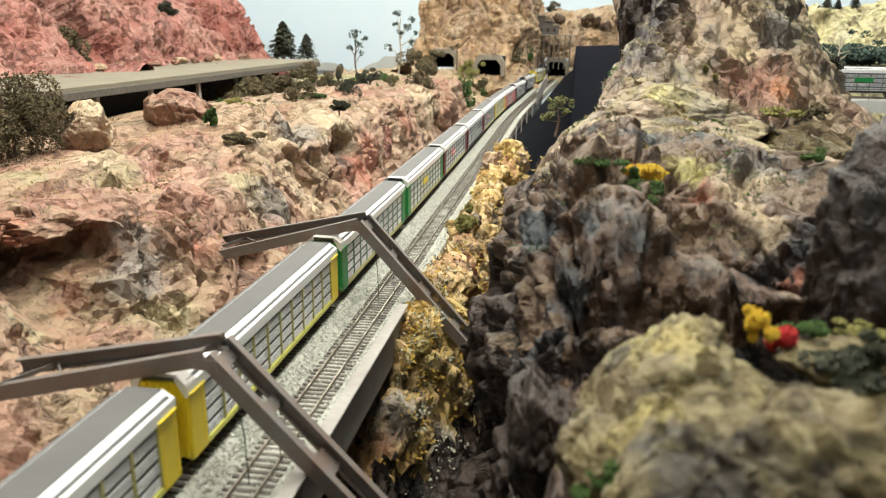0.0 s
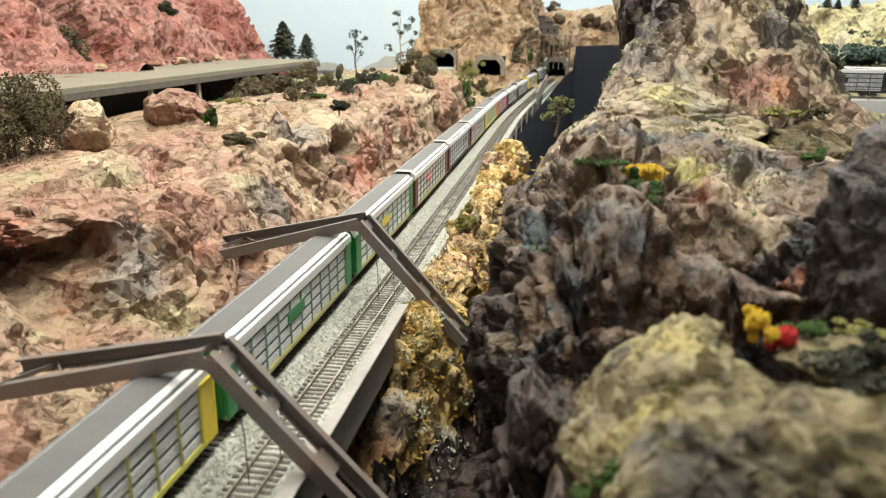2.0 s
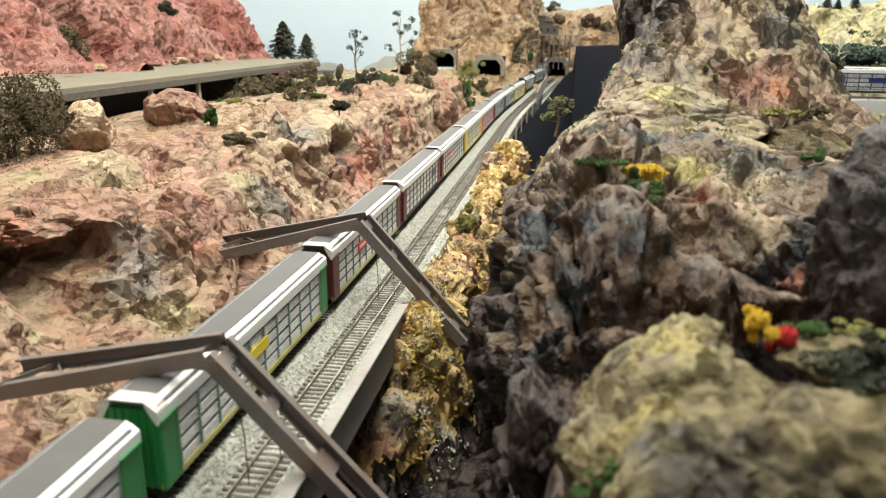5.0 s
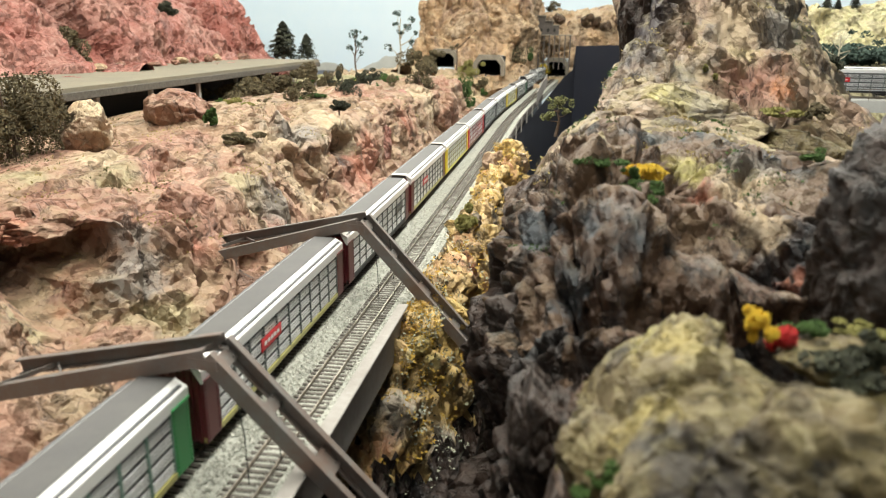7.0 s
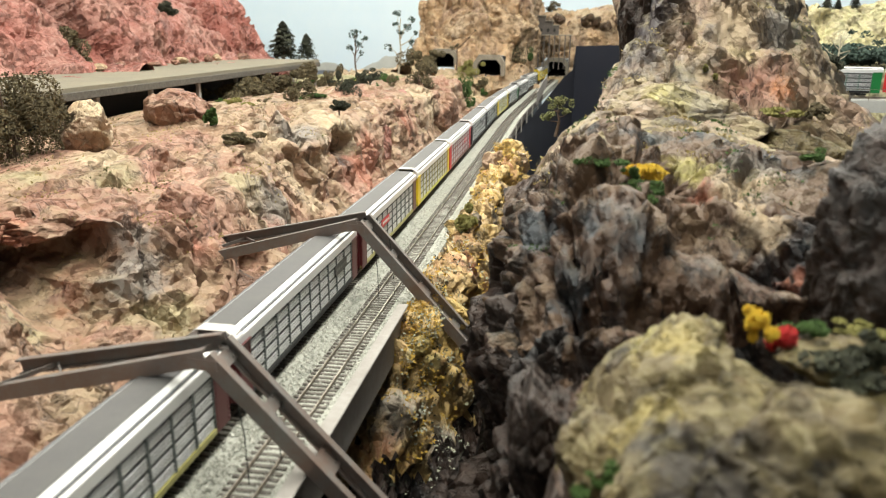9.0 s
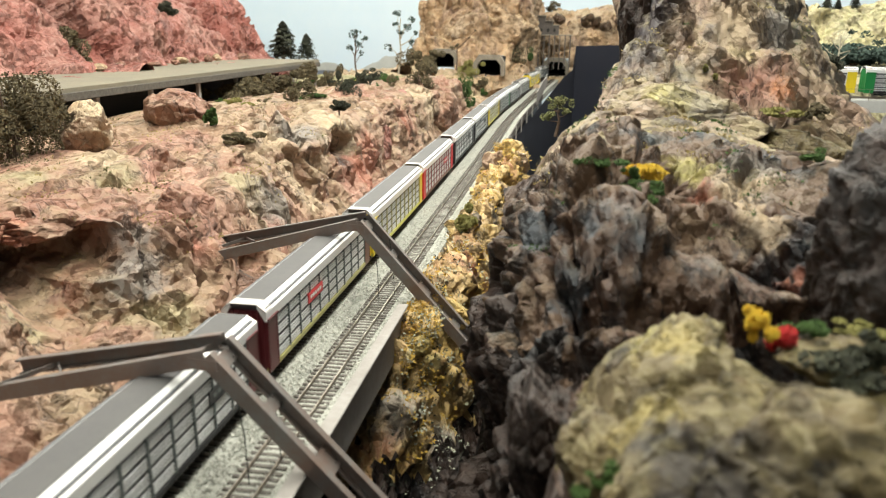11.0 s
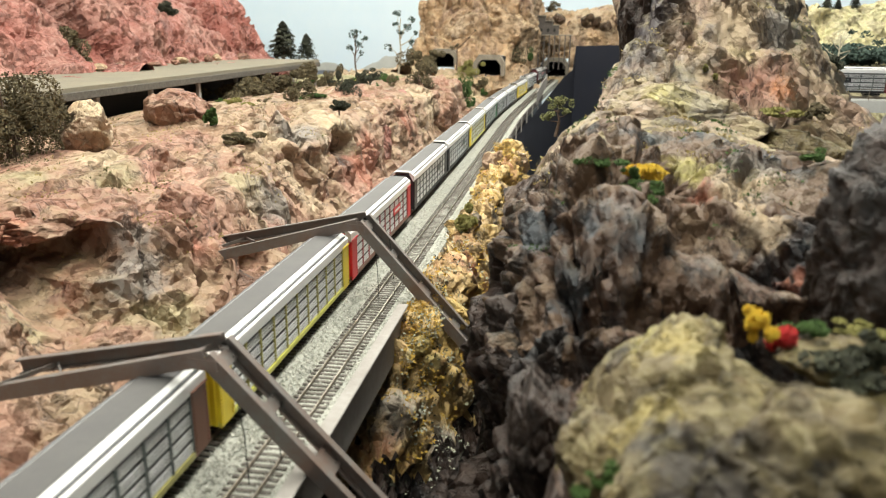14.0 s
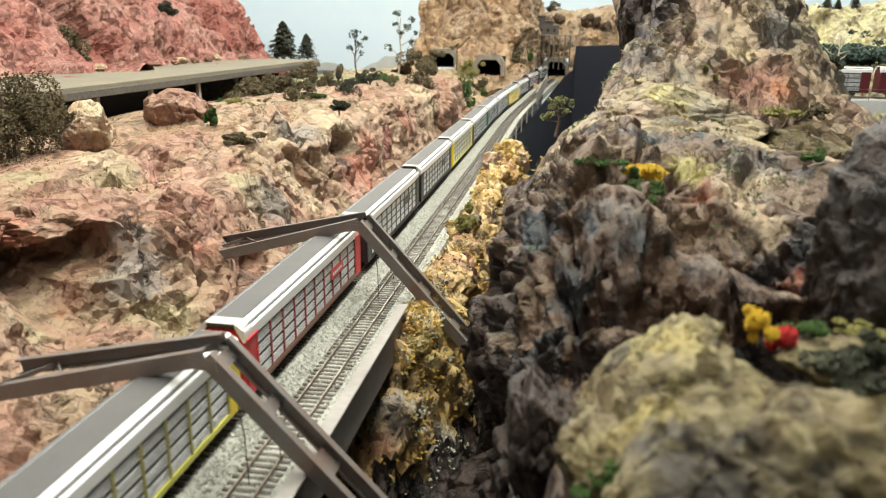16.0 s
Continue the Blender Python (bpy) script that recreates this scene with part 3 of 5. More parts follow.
# loose boulders on the pink cliff
BOULDERS = [
    (-0.386, 0.870, 0.134, (0.038, 0.046, 0.052), 21, TAN_ROCK, "pale tan rounded boulder set in the cliff"),
    (-0.343, 1.050, 0.146, (0.050, 0.050, 0.050), 22, PINK_ROCK, "pink-brown boulder set in the cliff"),
    (-0.172, 0.725, 0.050, (0.052, 0.055, 0.062), 23, PINK_ROCK, "large pink rock lobe set in the cliff"),
    (-0.262, 0.622, 0.090, (0.085, 0.055, 0.016), 24, PINK_ROCK, "overhanging pink rock ledge set in the cliff"),
    (-0.303, 0.860, 0.080, (0.088, 0.070, 0.055), 25, PINK_ROCK, "broad pink rock knob set in the cliff"),
    (-0.134, 1.400, 0.044, (0.050, 0.060, 0.089), 26, RED_ROCK, "red rock column set in the cliff"),
    (-0.129, 2.020, 0.067, (0.096, 0.100, 0.096), 27, PINK_ROCK, "pale pink rock knob set in the cliff"),
    (-0.149, 1.750, 0.065, (0.054, 0.060, 0.068), 28, RED_ROCK, "red rock shoulder set in the cliff"),
    (-0.212, 1.100, 0.065, (0.072, 0.050, 0.081), 29, PINK_ROCK, "tan cracked rock face set in the cliff"),
    (-0.187, 1.250, 0.080, (0.050, 0.050, 0.060), 30, PINK_ROCK, "tan rock buttress set in the cliff"),
    (0.131, 1.350, 0.025, (0.033, 0.050, 0.047), 31, TAN_ROCK, "pale yellow rock knob set in the cliff"),
    (-0.128, 0.860, -0.001, (0.044, 0.040, 0.044), 32, PINK_ROCK, "pink rock foot set in the cliff"),
]
for x, y, z, r, seed, stone, words in BOULDERS:
    tagged(crag('boulder', x, y, z, r, seed, stone, None, (0, 0, seed * 37 % 90), level=6, rough=0.075), words, 'boulder')


# dark rocks along the far shoulder's crest
for i in range(16):
    x = .12 + i * .034 + .012 * math.sin(i * 2.7)
    tagged(crag("crest_rock", x, 4.06 + .02 * math.sin(i * 1.9), .315 + .022 * math.sin(i * 1.3), (.026, .03, .028 + .010 * math.sin(i * 3.1)), 600 + i, BROWN_ROCK, None, (0, 0, i * 40), level=4, rough=.14), "dark brown rock on the far crest", "rock", group="crest rocks")

# broken ledges of the canyon bank
for i, (x, y, z, r) in enumerate(((.102, .672, -.030, .020), (.122, .755, -.030, .022), (.118, .86, -.012, .022), (.130, .98, -.010, .026), (.128, 1.12, .0, .026), (.108, 1.25, -.005, .020))):
    crag("ledge_rock", x, y, z, (r, r * 1.3, r * .9), 400 + i, YELLOW_ROCK, bank, (0, 0, i * 50), level=5, rough=0.16)


# ---- track ----
CURVE_START, CURVE = 2.2, 0.034


def on_line(s, side=0.0):
    """Place and heading on the main line at the running length s; side to the right of it."""
    e = max(s - CURVE_START, 0.0)
    x, turn = CURVE * e * e, 2 * CURVE * e
    rise = 0.036 * min(max((s - 2.9) / 1.0, 0.0), 1.3) ** 1.5
    return x + side * math.cos(turn), s - side * math.sin(turn), rise, turn


def strip(name, s0, s1, n, profile, material, wobble=0.0):
    """A profile of (side, height) swept along the line."""
    verts, faces = [], []
    w = len(profile)
    for i in range(n + 1):
        s = s0 + (s1 - s0) * i / n
        for side, z in profile:
            x, y, up, _ = on_line(s, side)
            k = wobble * noise.noise((x * 60, y * 60, z * 60)) if wobble else 0
            verts.append((x, y, z + up + k))
    for i in range(n):
        for j in range(w - 1):
            faces.append((i * w + j, i * w + j + 1, (i + 1) * w + j + 1, (i + 1) * w + j))
    return mesh_object(name, verts, faces, material, None, smooth=False)


TRACK2 = 0.056
ballast = strip("ballast_bed", -3.3, 4.6, 700, [(-.052, -.030), (-.045, -.012), (-.02, -.0035), (.0, -.003), (.028, -.0045), (.056, -.003), (.076, -.0035), (.084, -.007), (.086, -.03)], BALLAST, 0.0012)
tagged(ballast, "grey crushed stone ballast under two tracks", "ballast", kind="structure")
RAIL_PROFILE = [(-.0009, -.002), (-.0006, 0.0), (.0006, 0.0), (.0009, -.002)]


def rail(name, centre, s0, s1):
    return tagged(strip(name, s0, s1, 160, [(centre + a, b) for a, b in RAIL_PROFILE], RAIL_MAT), "worn steel model rail", "rail", group="rails", kind="structure")


for c in (0.0, TRACK2):
    for g in (-.00825, .00825):
        rail("rail", c + g, -3.2, 4.5)


def tie_mesh():
    bm = box(bmesh.new(), -.0155, .0155, -.0017, .0017, -.0050, -.0024, 0.0003)
    me = bpy.data.meshes.new("tie")
    bm.to_mesh(me)
    bm.free()
    me.materials.append(TIE_MAT)
    return me


# ---- girder bridge side, portal frames ----
girder = new("bridge_girder")
tagged(girder, "grey weathered concrete girder beside the track", "bridge")
part("web", box(bmesh.new(), .084, .0875, -.35, .672, -.036, .006, 0.0006), CONCRETE, girder)
part("top_flange", box(bmesh.new(), .082, .0925, -.352, .674, .006, .0085, 0.0006), CONCRETE, girder)


def beam_between(bm, a, b, w, h, up=(0, 1, 0)):
    """A solid bar from a to b."""
    a, b, up = Vector(a), Vector(b), Vector(up)
    d = (b - a)
    x = d.normalized()
    y = up - x * up.dot(x)
    y.normalize()
    z = x.cross(y)
    m = Matrix((x * d.length, y * w, z * h)).transposed().to_4x4()
    m.translation = (a + b) / 2
    bmesh.ops.create_cube(bm, size=1.0, matrix=m)
    return bm


def channel(a, b, depth, flange, side):
    """A rolled channel: web in the frame's plane with two flanges towards side."""
    bm = bmesh.new()
    a, b = Vector(a), Vector(b)
    n = (b - a).normalized().cross(Vector((0, 1, 0))).normalized()
    h, w = depth / 2, 0.0012
    prof = [(-h, 0), (-h, flange), (-h + w, flange), (-h + w, w), (h - w, w), (h - w, flange), (h, flange), (h, 0)]
    rings = [[bm.verts.new(e + n * u + Vector((0, side * v, 0))) for u, v in prof] for e in (a, b)]
    for i in range(8):
        j = (i + 1) % 8
        bm.faces.new((rings[0][i], rings[0][j], rings[1][j], rings[1][i]))
    bm.faces.new(rings[0])
    bm.faces.new(rings[1])
    return bm


def portal_frame(y, apex, left_front, left_back, right, gap):
    """Inverted V frame of two channels, laced on one arm and battened on the other, over both tracks."""
    root = new("portal_frame")
    root.location = (0, y, 0)
    tagged(root, "rust-streaked steel frame braced over the tracks", "steel frame", group="portal frames")
    for k, side, ends in ((0.0, 1, (left_front, right)), (gap, -1, (left_back, right))):
        for end in ends:
            part("channel_beam", channel((apex[0], k, apex[1]), (end[0], k, end[1]), 0.0105, 0.0055, side), STEEL, root)
        # gusset over the mitre of the two beams
        g = beam_between(bmesh.new(), (apex[0] - .011, k - side * .0004, apex[1] - .0035), (apex[0] + .008, k - side * .0004, apex[1] - .0045), .0008, .007)
        part("gusset", g, STEEL, root)

    def along(end, f, k, drop=0.0):
        return (apex[0] + (end[0] - apex[0]) * f, k, apex[1] + (end[1] - apex[1]) * f - drop)

    for f0, f1 in ((.97, .82), (.66, .80), (.16, .05)):
        part("lacing_bar", beam_between(bmesh.new(), along(left_back, f0, .002, .002), along(left_back, f1, gap - .003, .002), .0030, .0010, (0, 0, 1)), STEEL, root)
    for f, w in ((.035, .010), (.225, .009), (.46, .017), (.70, .012), (.92, .012)):
        c0, c1 = along(right, f, .002, .002), along(right, f, gap - .002, .002)
        d = (Vector((right[0], 0, right[1])) - Vector((apex[0], 0, apex[1]))).normalized()
        part("batten_plate", beam_between(bmesh.new(), c0, c1, w, .0012, d), STEEL, root)
        for e in (-1, 1):
            for k in (.006, gap - .006):
                m = Vector(along(right, f, k, .001)) + d * e * w * .3
                bm = bmesh.new()
                bmesh.ops.create_icosphere(bm, subdivisions=1, radius=.0011, matrix=Matrix.Translation(m))
                part("rivet", bm, STEEL, root)
    return root


portal_frame(.373, (.033, .082), (-.165, .031), (-.116, .051), (.180, -.075), .030)
portal_frame(.700, (.034, .081), (-.119, .038), (-.135, .044), (.175, -.076), .036)

# ---- tunnel portals ----
PORTAL_STONE = plain_material("portal_stone", (0.30, 0.27, 0.22), 0.85, 0, (0.16, 0.13, 0.1), 30, 0.7, 0.0008)
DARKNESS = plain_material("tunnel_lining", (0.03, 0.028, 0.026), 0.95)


def tunnel_portal(x, y, z, hw, h):
    root = new("tunnel_portal")
    root.location = (x, y, z)
    tagged(root, "weathered concrete tunnel portal in the rock face", "tunnel portal", group="tunnel portals")
    outline = [(-hw * .8, 0), (-hw * .8, h * .55), (-hw * .5, h * .82), (hw * .5, h * .82), (hw * .8, h * .55), (hw * .8, 0)]
    outer = [(-hw * 1.05, 0), (-hw * 1.05, h * .66), (-hw * .72, h * 1.06), (hw * .72, h * 1.06), (hw * 1.05, h * .66), (hw * 1.05, 0)]
    bm = bmesh.new()
    rings = [[bm.verts.new((a, yy, b)) for a, b in o] for o, yy in ((outline, -.03), (outer, -.03), (outer, .03), (outline, .03))]
    for r in range(4):
        p, q = rings[r], rings[(r + 1) % 4]
        for i in range(5):
            bm.faces.new((p[i], p[i + 1], q[i + 1], q[i]))
    part("surround", bm, PORTAL_STONE, root)
    bm = bmesh.new()
    a = [bm.verts.new((p, .025, q)) for p, q in outline]
    b = [bm.verts.new((p, .6, q)) for p, q in outline]
    for i in range(5):
        bm.faces.new((a[i], a[i + 1], b[i + 1], b[i]))
    bm.faces.new((a[0], b[0], b[5], a[5]))
    bm.faces.new(b)
    part("lining", bm, DARKNESS, root)


for p in PORTALS[:2]:
    tunnel_portal(*p)
tunnel_portal(*PORTALS[2])

# ---- road on its timber deck ----
road = new("road_deck")
tagged(road, "dusty grey road deck on timber posts", "road deck")
part("deck", box(bmesh.new(), -.90, -.585, .5, 2.42, .161, .172, 0.001), ASPHALT, road)
part("edge_beam", box(bmesh.new(), -.592, -.582, .5, 2.424, .150, .164, 0.001), TIE_MAT, road)
for py in (.72, .96, 1.17, 1.22, 1.40, 1.6, 1.8, 2.0, 2.2, 2.36, 2.41):
    part("post", box(bmesh.new(), -.602, -.594, py, py + .010, .05, .161, 0.001), CONCRETE, road)
# added near-black panel that stands in for the shaded void under the deck
tagged(part("void_shade_panel", box(bmesh.new(), -.72, -.70, .5, 2.2, .05, .161), DARKNESS, None), "added near-black panel for the shade below the road", "wall", kind="structure")

# ---- fascia of the layout by the aisle ----
def fascia(name, run, z0):
    bm = bmesh.new()
    lo = [bm.verts.new((x, y, z0)) for x, y, z in run]
    hi = [bm.verts.new((x, y, z)) for x, y, z in run]
    for i in range(len(run) - 1):
        bm.faces.new((lo[i], lo[i + 1], hi[i + 1], hi[i]))
    bmesh.ops.solidify(bm, geom=bm.faces[:], thickness=0.006)
    return tagged(part(name, bm, NAVY, None), "dark navy hardboard fascia panel", "fascia", kind="structure")


fascia("fascia", [(.10, 1.45, -.03), (.105, 1.9, -.02), (.11, 2.3, -.01), (.15, 2.8, .02), (.21, 3.4, .07), (.25, 3.75, .09), (.262, 3.85, .20), (.60, 3.95, .21), (1.2, 4.1, .22)], -1.0)


# ---- autorack cars ----
def car_colour(name, colour, rough=0.4):
    return plain_material(name, colour, rough, 0.0, tuple(k * .75 for k in colour), 60, 0.35)


ROOF_GREY = plain_material("car_roof_grey", (0.085, 0.083, 0.083), 0.6, 0.0, (0.12, 0.115, 0.11), 40, 0.5)
CAP_PALE = plain_material("car_end_cap_pale", (0.62, 0.58, 0.55), 0.5, 0.0, (0.5, 0.46, 0.44), 60, 0.4)
ROOF_WHITE = plain_material("car_eave_silver", (0.84, 0.84, 0.84), 0.4, 0.1, (0.74, 0.74, 0.74), 40, 0.3)
PANEL = plain_material("car_panel_silver", (0.76, 0.77, 0.78), 0.4, 0.3, (0.45, 0.45, 0.46), 60, 0.5)
PANEL_DARK = plain_material("car_panel_gap", (0.125, 0.127, 0.135), 0.6, 0.1)
BLACK = plain_material("car_underframe_black", (0.02, 0.02, 0.022), 0.6)
YELLOW = car_colour("car_yellow", (0.80, 0.62, 0.03))
GREEN = car_colour("car_green", (0.02, 0.22, 0.06))
MAROON = car_colour("car_maroon", (0.11, 0.018, 0.022))
BROWN = car_colour("car_brown", (0.16, 0.06, 0.035))
RED = car_colour("car_red", (0.62, 0.02, 0.03))
CAR_BLACK = car_colour("car_black", (0.025, 0.025, 0.03))
NAVY_BLUE = car_colour("car_navy", (0.02, 0.03, 0.13))
POST_GREY = car_colour("car_post_grey", (0.13, 0.15, 0.15))
POST_GREEN = car_colour("car_post_green", (0.16, 0.26, 0.22))
POST_YELLOW = car_colour("car_post_yellow", (0.62, 0.60, 0.12))
POST_RED = car_colour("car_post_red", (0.34, 0.07, 0.08))
SILL_YELLOW = car_colour("car_sill_yellow", (0.40, 0.37, 0.13))
WHITE_PAINT = car_colour("car_lettering_white", (0.85, 0.85, 0.85))
DOOR_GREY = car_colour("car_silver_end", (0.45, 0.46, 0.47))

PITCH, LEN = 0.3215, 0.302


def to_mesh(name, bm, material):
    me = bpy.data.meshes.new(name)
    bmesh.ops.recalc_face_normals(bm, faces=bm.faces)
    bm.to_mesh(me)
    bm.free()
    me.materials.append(material)
    return me


MESHES = {}


def shared(name, material, maker):
    key = (name, material.name)
    if key not in MESHES:
        MESHES[key] = to_mesh(name, maker(), material)
        if name == "side_screen":
            MESHES[key].materials.append(PANEL_DARK)
    return MESHES[key]


def roof_bm():
    bm = bmesh.new()
    box(bm, -.0112, .0112, -LEN / 2, LEN / 2, .064, .0665, .0005)
    return bm


def eave_bm():
    """The bright slanting roof edge of one side with the plain strip below it."""
    bm = bmesh.new()
    prof = [(.0108, .0660), (.0182, .0612), (.0186, .0606), (.0186, .0532), (.0170, .0532), (.0108, .0640)]
    a = [bm.verts.new((x, -LEN / 2 - .001, z)) for x, z in prof]
    b = [bm.verts.new((x, LEN / 2 + .001, z)) for x, z in prof]
    n = len(prof)
    for i in range(n):
        bm.faces.new((a[i], a[(i + 1) % n], b[(i + 1) % n], b[i]))
    bm.faces.new(a)
    bm.faces.new(b)
    return bm


def roof_cap_bm():
    """Raised pale plate across the roof at a car's end."""
    bm = bmesh.new()
    prof = [(-.0184, .0612), (-.0112, .0662), (-.0108, .0668), (.0108, .0668), (.0112, .0662), (.0184, .0612), (.0184, .0618), (.0114, .0670), (.0110, .0674), (-.0110, .0674), (-.0114, .0670), (-.0184, .0618)]
    a = [bm.verts.new((x, -.0060, z)) for x, z in prof]
    b = [bm.verts.new((x, .0060, z)) for x, z in prof]
    n = len(prof)
    for i in range(n):
        bm.faces.new((a[i], a[(i + 1) % n], b[(i + 1) % n], b[i]))
    bm.faces.new(a)
    bm.faces.new(b)
    return bm


def body_bm():
    bm = bmesh.new()
    box(bm, -.0168, .0168, -LEN / 2 + .003, LEN / 2 - .003, .012, .0635)
    return bm


BAYS, END = 10, 0.020
BAY = (LEN - 2 * END) / BAYS


def louvre_bm():
    """One bay of side screen: a folded sheet of pale slats with recessed gaps."""
    bm = bmesh.new()
    prof = []
    for group in range(4):
        for slat in range(3):
            z = .0145 + group * .0096 + slat * .0025
            prof += [(.01690, z), (.01785, z + .0003), (.01785, z + .0013), (.01690, z + .0015)]
    prof += [(.01690, .0532)]
    a = [bm.verts.new((x, -BAY / 2 + .0003, z)) for x, z in prof]
    b = [bm.verts.new((x, BAY / 2 - .0003, z)) for x, z in prof]
    for i in range(len(prof) - 1):
        f = bm.faces.new((a[i], a[i + 1], b[i + 1], b[i]))
        f.material_index = 1 if i % 4 == 3 else 0
    return bm


def end_panel_bm():
    bm = box(bmesh.new(), .0165, .0188, -END / 2, END / 2, .0095, .0548, .0003)
    box(bm, .0186, .0200, -END / 2, END / 2, .0540, .0552, .0002)
    for i in range(14):
        z = .0125 + i * .0029
        for y in (-END / 2 + .0022, END / 2 - .0022):
            box(bm, .0188, .0193, y - .0008, y + .0008, z, z + .0012)
    return bm


def end_door_bm():
    """A ribbed door sheet closing one end."""
    bm = bmesh.new()
    prof = [(-.0175, 0.0)]
    for i in range(-3, 4):
        x = i * .0048
        prof += [(x - .0012, 0.0), (x - .0006, .0012), (x + .0006, .0012), (x + .0012, 0.0)]
    prof.append((.0175, 0.0))
    top = [(x, -.0012 - d) for x, d in prof]
    ring = top + [(x, .0012 + d) for x, d in reversed(prof)]
    a = [bm.verts.new((x, y, .0105)) for x, y in ring]
    b = [bm.verts.new((x, y, .0615)) for x, y in ring]
    n = len(ring)
    for i in range(n):
        bm.faces.new((a[i], a[(i + 1) % n], b[(i + 1) % n], b[i]))
    bm.faces.new(a)
    bm.faces.new(b)
    return bm


def truck_bm():
    bm = bmesh.new()
    for sx in (-.0105, .0105):
        box(bm, sx - .001, sx + .001, -.0165, .0165, .0045, .0080, .0004)
        box(bm, sx - .0014, sx + .0014, -.004, .004, .003, .010, .0004)
    box(bm, -.0105, .0105, -.003, .003, .006, .011)
    return bm


def wheelset_bm():
    bm = bmesh.new()
    turn = Matrix.Rotation(radians(90), 4, "Y")
    bmesh.ops.create_cone(bm, cap_ends=True, segments=12, radius1=.001, radius2=.001, depth=.020, matrix=Matrix.Translation((0, 0, .0052)) @ turn)
    for sx in (-.0082, .0082):
        bmesh.ops.create_cone(bm, cap_ends=True, segments=18, radius1=.0052, radius2=.0052, depth=.0016, matrix=Matrix.Translation((sx, 0, .0052)) @ turn)
    return bm


def plate_bm(n):
    """A sign plate over the screens."""
    return box(bmesh.new(), .0180, .0188, -.5 * BAY * n, .5 * BAY * n, .0335, .0430)


def autorack(near, far, post, sill, plate, plate_bay, label):
    root = new("autorack_car")
    tagged(root, label, "train car", group="autorack cars")
    share("body", shared("body", PANEL_DARK, body_bm), root)
    share("roof", shared("roof", ROOF_GREY, roof_bm), root)
    for rz in (0, 180):
        share("eave", shared("eave", ROOF_WHITE, eave_bm), root, rz=rz)
        share("side_sill", shared("side_sill", sill, lambda: box(bmesh.new(), .0160, .0187, -LEN / 2, LEN / 2, .0095, .0140, .0003)), root, rz=rz)
        for i in range(BAYS):
            share("side_screen", shared("side_screen", PANEL, louvre_bm), root, y=(i - (BAYS - 1) / 2) * BAY, rz=rz)
        for i in range(BAYS + 1):
            share("side_post", shared("side_post", post, lambda: box(bmesh.new(), .0165, .0186, -.0009, .0009, .0140, .0536)), root, y=(i - BAYS / 2) * BAY, rz=rz)
        for y, m in ((-LEN / 2 + END / 2, near), (LEN / 2 - END / 2, far)):
            share("end_panel", shared("end_panel", m, end_panel_bm), root, y=y, rz=rz)
        if plate:
            sign = share("sign_plate", shared("sign_plate", plate, lambda: plate_bm(1.5)), root, y=(plate_bay - (BAYS - 1) / 2) * BAY, rz=rz)
            if plate in (RED, CAR_BLACK):
                for k in range(5):
                    share("letter_bar", shared("letter_bar", WHITE_PAINT if plate == RED else POST_GREY, lambda: box(bmesh.new(), .0188, .0190, -.0022, .0022, .0368, .0398)), sign, y=(k - 2) * .0062)
    share("roof_end_cap", shared("roof_end_cap", CAP_PALE, roof_cap_bm), root, y=-LEN / 2 + .0045)
    share("end_door", shared("end_door", near, end_door_bm), root, y=-LEN / 2 + .002)
    share("end_door", shared("end_door", far, end_door_bm), root, y=LEN / 2 - .002)
    for y in (-.110, .110):
        t = share("truck", shared("truck", BLACK, truck_bm), root, y=y)
        for dy in (-.0105, .0105):
            share("wheelset", shared("wheelset", RAIL_MAT, wheelset_bm), t, y=dy)
    return root


SILVER = "silver-sided model autorack car with {} ends on the rails"
# end facing the camera, other end, posts, sill, plate, its bay, colour word
CONSIST = [
    (GREEN, GREEN, POST_GREY, SILL_YELLOW, None, 0, "green"),
    (MAROON, MAROON, POST_GREY, BLACK, RED, 4, "maroon"),
    (YELLOW, YELLOW, SILL_YELLOW, POST_YELLOW, None, 0, "yellow"),
    (YELLOW, YELLOW, SILL_YELLOW, POST_YELLOW, None, 0, "yellow"),
    (YELLOW, YELLOW, SILL_YELLOW, POST_YELLOW, None, 0, "yellow"),
    (GREEN, GREEN, POST_GREEN, SILL_YELLOW, GREEN, 4, "green"),
    (GREEN, GREEN, POST_GREEN, SILL_YELLOW, YELLOW, 4, "green"),
    (MAROON, MAROON, POST_GREY, SILL_YELLOW, RED, 3, "maroon"),
    (MAROON, MAROON, POST_GREY, BLACK, CAR_BLACK, 8, "maroon"),
    (MAROON, BROWN, POST_GREY, SILL_YELLOW, RED, 3, "maroon and brown"),
    (YELLOW, YELLOW, SILL_YELLOW, POST_YELLOW, None, 0, "yellow"),
    (RED, RED, POST_RED, BROWN, RED, 7, "red"),
    (CAR_BLACK, CAR_BLACK, POST_GREY, BLACK, CAR_BLACK, 7, "black"),
    (CAR_BLACK, CAR_BLACK, POST_GREY, BLACK, CAR_BLACK, 7, "black"),
    (YELLOW, YELLOW, SILL_YELLOW, POST_YELLOW, None, 0, "yellow"),
    (CAR_BLACK, GREEN, POST_GREY, BLACK, None, 0, "dark green"),
    (CAR_BLACK, CAR_BLACK, POST_GREY, BLACK, CAR_BLACK, 6, "black"),
    (DOOR_GREY, CAR_BLACK, POST_GREY, BLACK, None, 0, "grey"),
    (YELLOW, YELLOW, YELLOW, YELLOW, YELLOW, 5, "yellow"),
    (DOOR_GREY, CAR_BLACK, POST_GREY, BLACK, None, 0, "grey"),
    (MAROON, MAROON, POST_GREY, BLACK, RED, 5, "maroon"),
    (CAR_BLACK, CAR_BLACK, POST_GREY, BLACK, None, 0, "black"),
]
